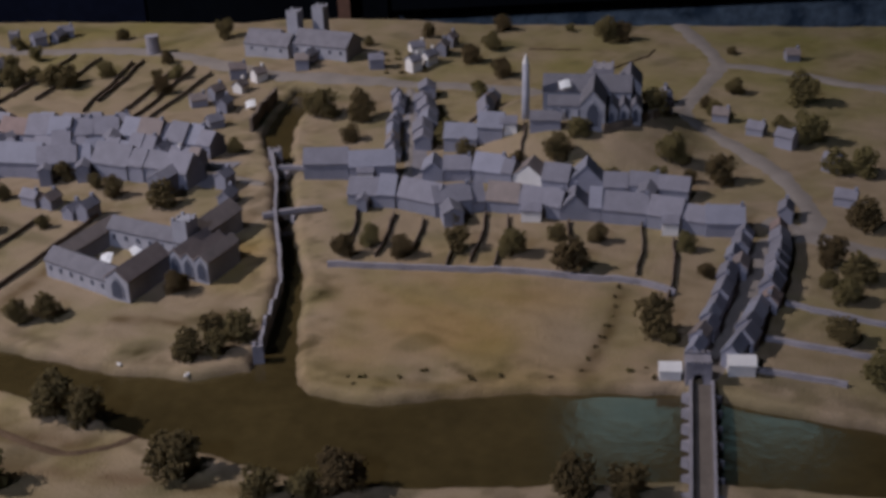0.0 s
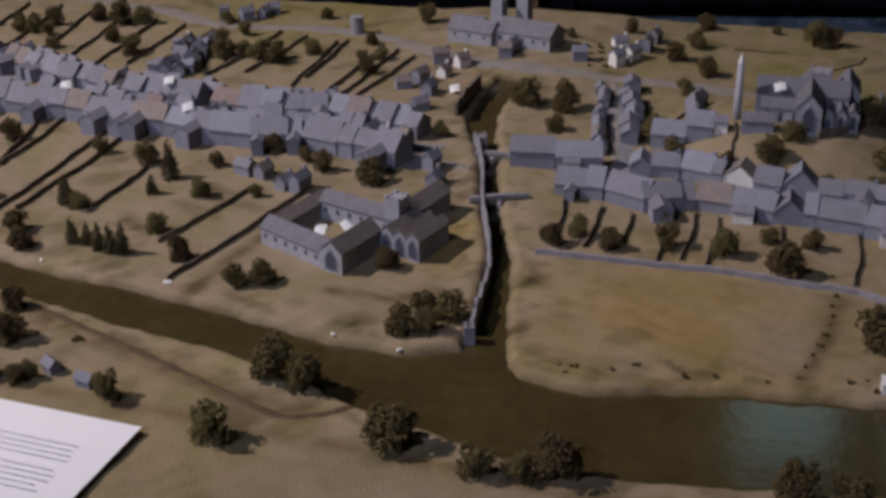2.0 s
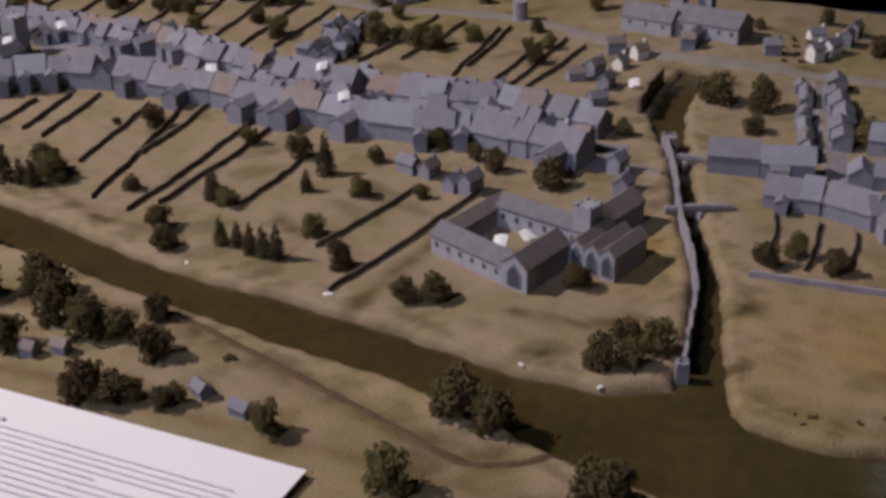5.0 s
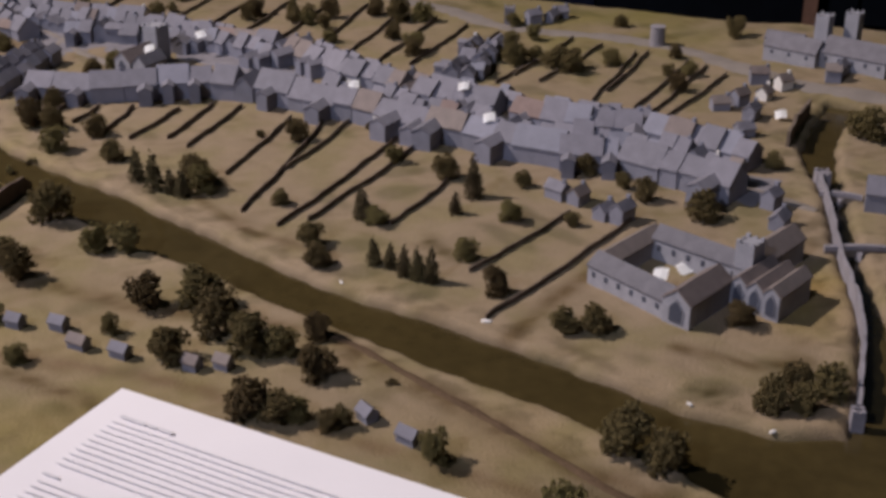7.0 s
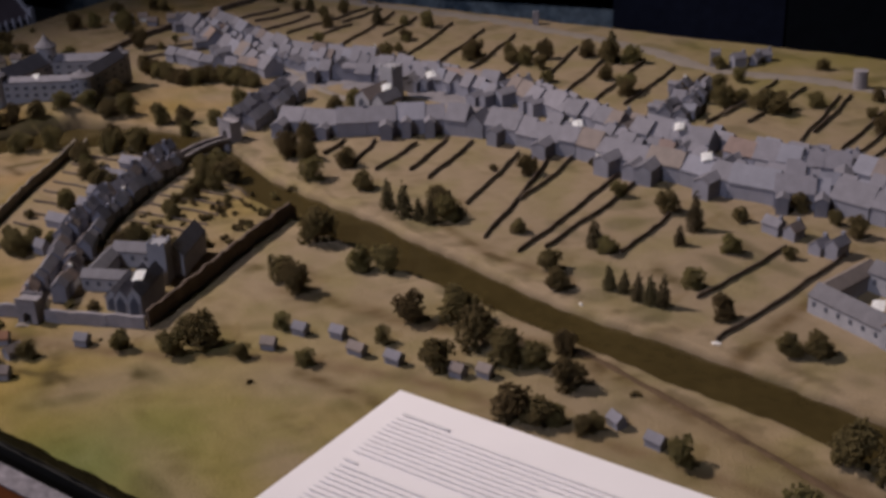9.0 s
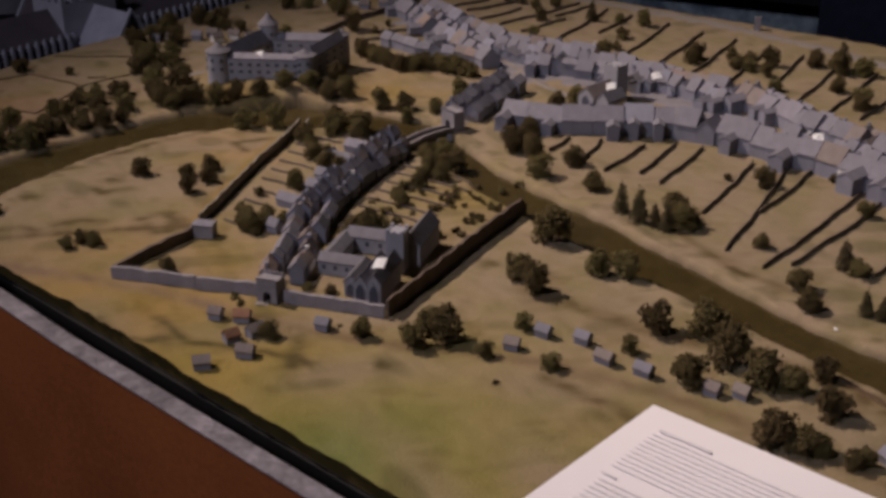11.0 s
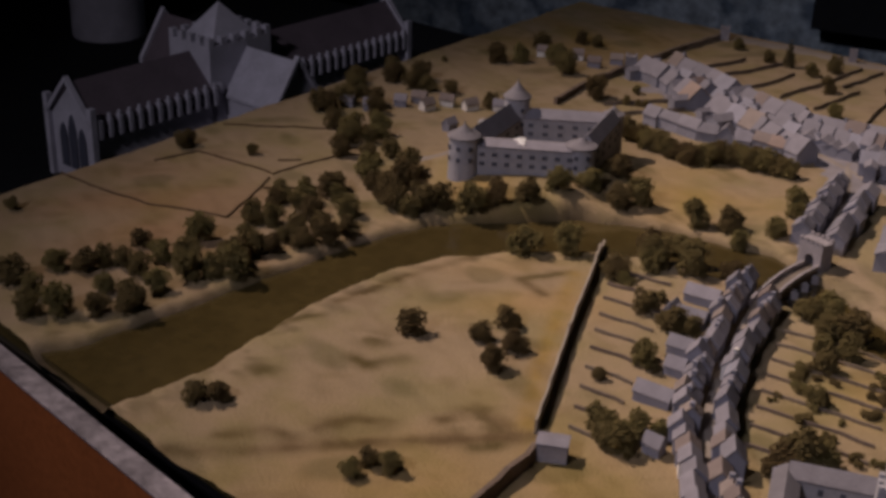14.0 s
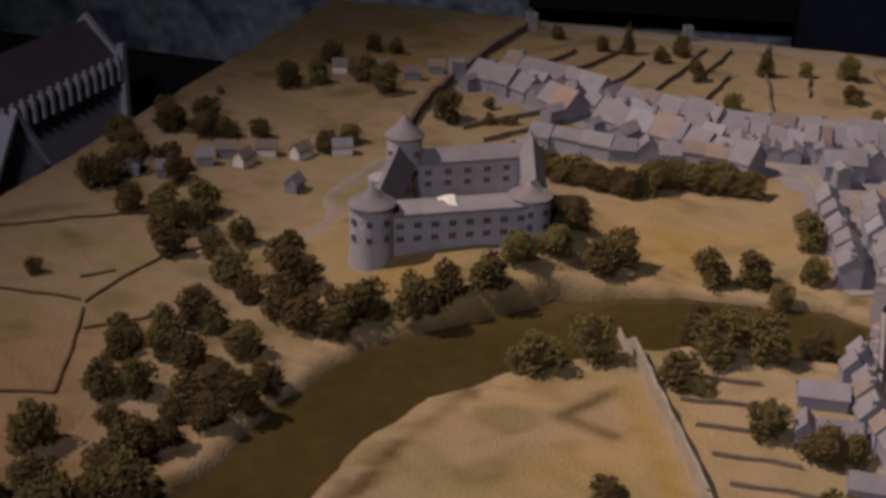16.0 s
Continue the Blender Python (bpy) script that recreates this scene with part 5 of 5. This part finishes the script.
CASTLE_TREES_B = [
    (-1.128, 1.267, 0.0104), (-1.129, 1.317, 0.0109), (-1.099, 1.282, 0.0125), (-1.103, 1.358, 0.0079), (-1.085, 1.354, 0.0078), (-1.078, 1.257, 0.0122), (-0.882, 0.875, 0.0050), (-0.878, 0.919, 0.0121), 
    (-0.873, 0.901, 0.0101), (-0.961, 1.423, 0.0071), (-0.924, 1.397, 0.0069), (-0.878, 1.377, 0.0079), (-0.862, 1.398, 0.0093), (-0.953, 1.117, 0.0086), (-0.939, 1.110, 0.0085), (-0.925, 1.104, 0.0085), 
    (-0.912, 1.095, 0.0084), (-0.895, 1.123, 0.0078), (-0.878, 1.122, 0.0087), (-0.861, 1.121, 0.0087), (-1.192, 1.229, 0.0051), 
]
RIVERSIDE_TREES = [
    (-1.204, 0.685, 0.0121), (-1.221, 0.683, 0.0092), (-1.196, 0.713, 0.0102), (-1.178, 0.719, 0.0102), (-1.182, 0.678, 0.0089), (-1.166, 0.658, 0.0096), (-1.152, 0.668, 0.0106), (-1.173, 0.730, 0.0082), 
    (-1.161, 0.735, 0.0081), (-1.171, 0.765, 0.0084), (-1.147, 0.755, 0.0092), (-1.145, 0.731, 0.0090), (-1.117, 0.743, 0.0119), (-1.106, 0.755, 0.0100), (-1.094, 0.761, 0.0119), (-1.147, 0.702, 0.0079), 
    (-1.134, 0.680, 0.0096), (-1.119, 0.692, 0.0115), (-1.123, 0.720, 0.0098), (-1.103, 0.794, 0.0113), (-1.137, 0.875, 0.0100), (-1.118, 0.878, 0.0099), (-1.110, 0.898, 0.0112), (-1.093, 0.827, 0.0105), 
    (-1.071, 0.830, 0.0104), (-1.216, 1.052, 0.0111), (-1.204, 1.074, 0.0125), (-1.142, 1.023, 0.0125), (-1.155, 0.995, 0.0125), (-1.107, 0.944, 0.0125), (-1.082, 0.962, 0.0125), (-1.042, 0.910, 0.0125), 
    (-1.227, 1.128, 0.0116), (-1.182, 1.083, 0.0111), (-1.204, 1.158, 0.0125), (-1.182, 1.168, 0.0117), 
]


def clumps(rng, spots, size, count, squash=0.8):
    """Small rough lumps spread over the outsides of some balls; each ball is x, y, z, radius."""
    verts, faces = [], []
    corners = [Vector(p) for p in ((1, 0, 0), (0, 1, 0), (-1, 0, 0), (0, -1, 0), (0, 0, 1), (0, 0, -1))]
    tri = ((0, 1, 4), (1, 2, 4), (2, 3, 4), (3, 0, 4), (1, 0, 5), (2, 1, 5), (3, 2, 5), (0, 3, 5))
    total = sum(r * r for *_, r in spots)
    for x, y, z, r in spots:
        for _ in range(max(3, int(count * r * r / total))):
            way = Vector((rng.gauss(0, 1), rng.gauss(0, 1), rng.gauss(0.15, 1))).normalized()
            p = Vector((x, y, z)) + way * r * rng.uniform(0.5, 1.05)
            p.z = max(p.z, size * 0.4)
            s = size * rng.uniform(0.5, 1.25)
            turn = Euler((rng.uniform(0, 6), rng.uniform(0, 6), rng.uniform(0, 6))).to_matrix()
            base = len(verts)
            for q in corners:
                q = turn @ (q * s * rng.uniform(0.65, 1.3))
                verts.append((p.x + q.x, p.y + q.y, p.z + q.z * squash))
            faces += [(a + base, b + base, c + base) for a, b, c in tri]
    return verts, faces


def tree_kind(seed, shape):
    """A tree of crown radius 1: a short trunk with limbs, and a crown of clumps."""
    rng = random.Random(seed)
    spots = []
    if shape == "broad":
        spots += [(0, 0, 0.72, 0.66), (0, 0, 0.6, 0.4), (rng.uniform(-0.2, 0.2), rng.uniform(-0.2, 0.2), 1.15, 0.45)]
        for k in range(rng.randint(6, 8)):
            a = k * 0.9 + rng.uniform(-0.4, 0.4)
            spots.append((0.48 * math.cos(a), 0.48 * math.sin(a), rng.uniform(0.28, 1.1), rng.uniform(0.36, 0.52)))
        trunk, lump, count = 0.8, 0.088, 980
    elif shape == "conifer":
        for k in range(9):
            s = k / 8
            spots.append((rng.uniform(-0.08, 0.08), rng.uniform(-0.08, 0.08), 0.3 + 2.5 * s, 0.75 * (1 - s) ** 0.8 + 0.1))
        trunk, lump, count = 1.6, 0.10, 620
    else:
        for k in range(rng.randint(4, 6)):
            a = rng.uniform(0, 6.28)
            spots.append((0.5 * math.cos(a), 0.5 * math.sin(a), rng.uniform(0.25, 0.5), rng.uniform(0.3, 0.45)))
        trunk, lump, count = 0.35, 0.10, 320
    ob = thing("bush" if shape == "bush" else "tree", "x", "tree")
    bm = ringed([(0.13, -0.4), (0.10, trunk * 0.4), (0.06, trunk)], 7)
    for k in range(4):
        a = k * 1.57 + rng.uniform(0, 1)
        tip = Vector((0.45 * math.cos(a), 0.45 * math.sin(a), trunk * 1.2))
        root = Vector((0, 0, trunk * 0.55))
        side = Vector((-math.sin(a), math.cos(a), 0)) * 0.035
        v = [bm.verts.new(p) for p in (root + side, root - side, root + Vector((0, 0, 0.08)), tip)]
        for f in ((0, 1, 3), (1, 2, 3), (2, 0, 3)):
            bm.faces.new([v[i] for i in f])
    part("trunk", bm, BARK, ob)
    data = bpy.data.meshes.new("crown")
    verts, faces = clumps(rng, spots, lump, count)
    data.from_pydata(verts, [], faces)
    data.materials.append(CONIFER if shape == "conifer" else FOLIAGE)
    crown = new("crown", data)
    crown.parent = ob
    return ob


kinds = {"broad": [tree_kind(s, "broad") for s in range(7)], "conifer": [tree_kind(s, "conifer") for s in range(20, 23)], "bush": [tree_kind(s, "bush") for s in range(40, 43)]}
used = set()


def plant(x, y, r, shape, label, group):
    source = dice.choice(kinds[shape])
    flat = dice.uniform(0.9, 1.25)
    m = pose(x, y, max(ground_z(x, y), -0.004) - 0.0003, 0, 0, dice.uniform(0, 360)) @ Matrix.Diagonal((r, r, r * flat, 1))
    if source.name in used:
        ob = copy_thing(source, m)
    else:
        used.add(source.name)
        ob = source
    ob.matrix_basis = m
    return tagged(ob, label, "bush" if shape == "bush" else "tree", group)


GROVES = (
    (GARDEN_TREES, "in the long gardens above the river", "garden trees"), (BANK_TREES, "on the river bank", "bank trees"), (ORCHARD_TREES, "in the walled orchards", "orchard trees"),
    (SUBURB_TREES, "round the walled suburb", "suburb trees"), (NORTH_TREES, "in the north gardens", "north garden trees"), (CHURCH_TREES, "near the cathedral mound", "church trees"),
    (EAST_TREES, "in the eastern fields", "field trees"), (WOOD_TREES_A + WOOD_TREES_B + RIVERSIDE_TREES, "in the wood along the river", "wood trees"), (CASTLE_TREES_A + CASTLE_TREES_B, "in the castle park", "park trees"),
)
for rows, where, group in GROVES:
    for x, y, r in rows:
        small = r < 0.0068
        plant(x, y, r * 1.0, "bush" if small and dice.random() < 0.35 else "broad", ("small dry bush " if small else "dense dark olive model tree ") + where, group)
for x, y, r in CONIFERS:
    plant(x, y, r * 1.4, "conifer", "dark pointed conifer in the gardens", "conifers")
for k in range(46):
    plant(dice.uniform(-0.765, -0.67), dice.uniform(0.735, 0.875), dice.uniform(0.003, 0.0072), "bush", "small dry scrub bush in the priory garden", "priory scrub")
for k in range(14):
    s = dice.random()
    x, y = -0.1 + 0.25 * s + dice.uniform(-0.01, 0.01), 0.612 - 0.018 * s + dice.uniform(-0.003, 0.014)
    if land(np.array([x]), np.array([y]))[1][0] < -0.004:
        plant(x, y, dice.uniform(0.0015, 0.0034), "bush", "tiny dry bush at the water's edge", "bank scrub")
for k in range(9):
    s = k / 8
    plant(0.118 - 0.039 * s + dice.uniform(-0.002, 0.002), 0.704 - 0.094 * s, dice.uniform(0.0014, 0.0028), "bush", "small dry bush in a line across the field", "field bushes")
for k in range(8):
    x, y = dice.uniform(-0.82, -0.3), dice.uniform(0.5, 0.66)
    if bank_distance(np.array([x]), np.array([y]), RIVER)[0] < -0.01 and y > 0.50 - 0.28 * (x + 0.69) + 0.03 and not (x > -0.50 and y < 0.60):
        plant(x, y, dice.uniform(0.002, 0.0045), "bush", "tiny dry bush in the near meadow", "meadow scrub")
for k in range(18):
    plant(dice.uniform(-0.81, -0.83), dice.uniform(0.65, 0.88), dice.uniform(0.002, 0.004), "bush", "tiny bush behind the suburb houses", "suburb scrub")
for k in range(16):
    plant(-0.020 + 0.012 * (k % 4) + dice.uniform(-0.003, 0.003), 1.145 + 0.014 * (k // 4) + dice.uniform(-0.003, 0.003), dice.uniform(0.0025, 0.0045), "bush", "small dry shrub in the gardens beside the abbey church", "abbey garden shrubs")
HEDGEROW = ((-0.972, 1.128), (-0.945, 1.112), (-0.906, 1.095), (-0.885, 1.114), (-0.852, 1.112), (-0.828, 1.109))
for (xa, ya), (xb, yb) in zip(HEDGEROW, HEDGEROW[1:]):
    for k in range(5):
        s = k / 5
        plant(xa + (xb - xa) * s + dice.uniform(-0.002, 0.002), ya + (yb - ya) * s + dice.uniform(-0.003, 0.003), dice.uniform(0.0085, 0.0112), "broad", "dense dark tree in the row beside the castle lawn", "castle tree row")
for k in range(24):
    x = dice.uniform(-0.76, -0.20)
    plant(x, dice.uniform(1.14 + max(0, -0.55 - x) * 0.35, 1.24 + max(0, -0.2 - x) * 0.22), dice.uniform(0.0065, 0.0105), dice.choice(("broad", "broad", "conifer")) if k % 3 == 0 else "broad", "dark olive tree in the long north gardens", "north garden trees")
for shape in kinds:
    for ob in kinds[shape]:
        if ob.name not in used:
            plant(dice.uniform(-0.35, -0.25), dice.uniform(1.28, 1.30), 0.007, shape, "small dry bush by the north road", "north garden trees")

# ---- white marker cards on the roofs ----
CARDS = (
    (-0.473, 1.012, 0.0255, 20), (-0.390, 1.037, 0.0220, 0), (-0.355, 0.964, 0.0250, 10), (-0.214, 0.754, 0.017, -30), (-0.201, 0.792, 0.003, 60), (-0.143, 1.071, 0.005, 0),
    (-0.677, 1.079, 0.021, 30), (-0.649, 1.126, 0.0215, 60), (-1.004, 0.983, 0.035, 20), (-0.682, 0.648, 0.025, 0), (0.118, 0.955, 0.050, -10),
)
for x, y, z, turn in CARDS:
    bm = bmesh.new()
    rows = [[bm.verts.new((px, py, pz + up)) for py, up in ((-0.0046, -0.0005), (0.0042, 0.0))] for px, pz in ((-0.0044, -0.0004), (0.0006, 0.0003), (0.0046, -0.0006))]
    for a, b in zip(rows, rows[1:]):
        bm.faces.new((a[0], b[0], b[1], a[1]))
    bmesh.ops.solidify(bm, geom=bm.faces[:], thickness=0.0004)
    ob = part("marker_card", bm, CARD)
    ob.matrix_world = pose(x, y, z, 24, -14, turn * 0.5)
    tagged(ob, "small white marker card on a roof", "marker card", "marker cards")

# ---- sheet of paper lying over the rim ----
PAPER_W, PAPER_L = 0.2046, 0.2889
sheet = thing("paper_sheet", "white printed sheet of paper lying on the table edge", "paper", pose(-0.4738, 0.5938, 0.0032, 0, 0, -15.2))
bm = bmesh.new()
rows = []
for j in range(25):
    for_row = []
    for i in range(17):
        for_row.append(bm.verts.new((PAPER_W * i / 16, -PAPER_L * j / 24, 0.0004 * math.sin(i * 0.5) * (j / 24))))
    rows.append(for_row)
for a, b in zip(rows, rows[1:]):
    for i in range(16):
        bm.faces.new((a[i], b[i], b[i + 1], a[i + 1]))

part("page", bm, PAPER, sheet)


def print_bar(x0, y, x1, h):
    part("print_line", boxes((x0, y - h, 0.0010, x1, y, 0.0013)), INK, sheet)


def print_words(y, x0, x1, h):
    """A line of unreadable print: bars of word length with gaps."""
    x = x0
    while x < x1 - 0.004:
        e = min(x + dice.uniform(0.006, 0.016), x1)
        print_bar(x, y, e, h)
        x = e + 0.0009


print_words(-0.0205, 0.018, 0.050, 0.0021)
for k in range(10):
    print_words(-0.0265 - k * 0.0043, 0.017, 0.185 if k != 4 else 0.12, 0.0007)
print_words(-0.0735, 0.017, 0.028, 0.0014)
for k in range(9):
    print_words(-0.0795 - k * 0.0043, 0.019, 0.075 + 0.05 * (k % 3 == 1), 0.0007)

# ---- second model: a large abbey beyond the west edge ----
slab("side_table", [(-2.3, 0.85), (-1.50, 0.66), (-1.27, 1.62), (-2.1, 1.8)], -0.85, -0.1002, DRAPE, "black cloth-covered side table", "table")
abbey = thing("abbey_model", "large grey abbey model with brown roofs in shadow", "abbey model", pose(-1.410, 1.190, -0.100, 0, 0, 77))


def abbey_wing(x, y, w, d, h, rise, turn, roof=ABBEY_ROOF, name="nave", buttress=0):
    m = pose(x, y, 0, 0, 0, turn)
    body, top = part(name + "_wall", gabled(w, d, h, rise), ABBEY_WALL, abbey), part(name + "_roof", roofing(w, d, h, rise, 0.003, 0.003), roof, abbey)
    body.matrix_local, top.matrix_local = m, m
    for end in (-1, 1):
        bm = bmesh.new()
        for s in (-1, 1):
            v = [bm.verts.new(p) for p in ((end * w / 2, s * (d / 2 + 0.004), h - 0.004), (end * w / 2, 0, h + rise + 0.004), (end * w / 2, 0, h + rise + 0.009), (end * w / 2, s * (d / 2 + 0.004), h + 0.002))]
            t = [bm.verts.new(p.co + Vector((end * 0.005, 0, 0))) for p in v]
            bm.faces.new(v)
            bm.faces.new(t[::-1])
            for i in range(4):
                bm.faces.new((v[i], t[i], t[(i + 1) % 4], v[(i + 1) % 4]))
        bmesh.ops.recalc_face_normals(bm, faces=bm.faces)
        cope = part("gable_coping", bm, ABBEY_WALL, abbey)
        cope.matrix_local = m
    for k in range(buttress):
        c = -w / 2 + w * (k + 0.5) / buttress
        for s in (-1, 1):
            b = part("buttress", boxes((c - 0.0019, s * (d / 2 + 0.003) - 0.003, h - 0.014, c + 0.0019, s * (d / 2 + 0.003) + 0.003, h + 0.004), (c - 0.0010, s * (d / 2 + 0.003) - 0.0016, h + 0.004, c + 0.0010, s * (d / 2 + 0.003) + 0.0016, h + 0.008)), ABBEY_WALL, abbey)
            b.matrix_local = m


abbey_wing(-0.115, 0.0, 0.144, 0.060, 0.062, 0.030, 0, name="nave", buttress=13)
abbey_wing(0.128, 0.0, 0.200, 0.060, 0.062, 0.030, 0, name="choir", buttress=17)
abbey_wing(-0.003, -0.060, 0.076, 0.056, 0.055, 0.038, 90, ABBEY_WALL, name="transept")
abbey_wing(-0.003, 0.060, 0.070, 0.056, 0.062, 0.040, 90, name="transept")
tow = part("tower", boxes((-0.050, -0.030, 0, 0.028, 0.030, 0.104)), ABBEY_WALL, abbey)
for sx in (-0.047, 0.025):
    for k in range(5):
        part("merlon", boxes((sx - 0.003, -0.030 + k * 0.0133, 0.1042, sx + 0.003, -0.0235 + k * 0.0133, 0.112)), ABBEY_WALL, tow)
for sy in (-0.027, 0.027):
    for k in range(1, 5):
        part("merlon", boxes((-0.050 + k * 0.0150, sy - 0.003, 0.1042, -0.043 + k * 0.0150, sy + 0.003, 0.1115)), ABBEY_WALL, tow)
bm = bmesh.new()
foot = [bm.verts.new((-0.011 + sx * 0.028, sy * 0.022, 0.1044)) for sx, sy in ((-1, -1), (1, -1), (1, 1), (-1, 1))]
apex = bm.verts.new((-0.011, 0, 0.137))
for i in range(4):
    bm.faces.new((foot[i], foot[(i + 1) % 4], apex))
part("tower_cap", bm, ABBEY_WALL, tow)
for s in (-0.189, 0.230):
    for k in (-1, 1):
        part("pinnacle", boxes((s - 0.003, k * 0.033 - 0.003, 0.0, s + 0.003, k * 0.033 + 0.003, 0.078)), ABBEY_WALL, abbey)
for k in (-1, 0, 1):
    bm = bmesh.new()
    ring = [(-0.0055, 0), (0.0055, 0), (0.0055, 0.030), (0.003, 0.038), (0, 0.042), (-0.003, 0.038), (-0.0055, 0.030)]
    a, b = [bm.verts.new((-0.1885, k * 0.014 + p, 0.012 + q * (1.0 if k else 1.25))) for p, q in ring], [bm.verts.new((-0.180, k * 0.014 + p, 0.012 + q * (1.0 if k else 1.25))) for p, q in ring]
    bm.faces.new(a)
    for i in range(7):
        bm.faces.new((a[i], b[i], b[(i + 1) % 7], a[(i + 1) % 7]))
    bmesh.ops.recalc_face_normals(bm, faces=bm.faces)
    part("gable_window", bm, WINDOW, abbey)
# pillar behind the abbey model
pillar = thing("pillar", "grey round pillar behind the abbey model", "pillar", pose(-1.75, 1.40, -0.85))
part("shaft", ringed([(0.07, 0.0), (0.06, 0.04), (0.045, 0.06), (0.045, 2.8), (0.06, 2.84)], 24), ABBEY_WALL, pillar, smooth=True)
# lit display on the far wall, above the view, mirrored in the water
glow = bpy.data.materials.new("teal_backlit_panel")
glow.use_nodes = True
glow.node_tree.nodes["Principled BSDF"].inputs["Base Color"].default_value = (0.05, 0.09, 0.09, 1)
glow.node_tree.nodes["Principled BSDF"].inputs["Emission Color"].default_value = (0.45, 0.75, 0.70, 1)
glow.node_tree.nodes["Principled BSDF"].inputs["Emission Strength"].default_value = 1.35
for x in (0.42, 0.73):
    display = thing("display_panel", "teal backlit display panel on the stone wall", "display panel", pose(x, 2.08, 0.95), "display panels")
    part("screen", boxes((-0.095, -0.005, -0.15, 0.095, 0.02, 0.15)), glow, display)
    part("frame", boxes((-0.11, -0.012, 0.15, 0.11, 0.02, 0.165), (-0.11, -0.012, -0.165, 0.11, 0.02, -0.15), (-0.11, -0.012, -0.15, -0.095, 0.02, 0.15), (0.095, -0.012, -0.15, 0.11, 0.02, 0.15)), DRAPE, display)

# pale stones at the water's edge
for x, y, s in ((-0.219, 0.651, 0.0024), (-0.232, 0.657, 0.0018), (-0.306, 0.706, 0.0022), (-0.149, 0.632, 0.0016), (-0.19, 0.645, 0.0014), (-0.40, 0.735, 0.0015)):
    bm = bmesh.new()
    bmesh.ops.create_icosphere(bm, subdivisions=1, radius=s)
    for v in bm.verts:
        v.co = Vector((v.co.x * 1.7, v.co.y * dice.uniform(0.8, 1.2), v.co.z * 0.5))
    ob = part("stone", bm, PLASTER_WHITE)
    ob.matrix_world = pose(x, y, ground_z(x, y) + 0.0004, 0, 0, dice.uniform(0, 180))
    tagged(ob, "small pale stone at the water's edge", "stone", "bank stones")
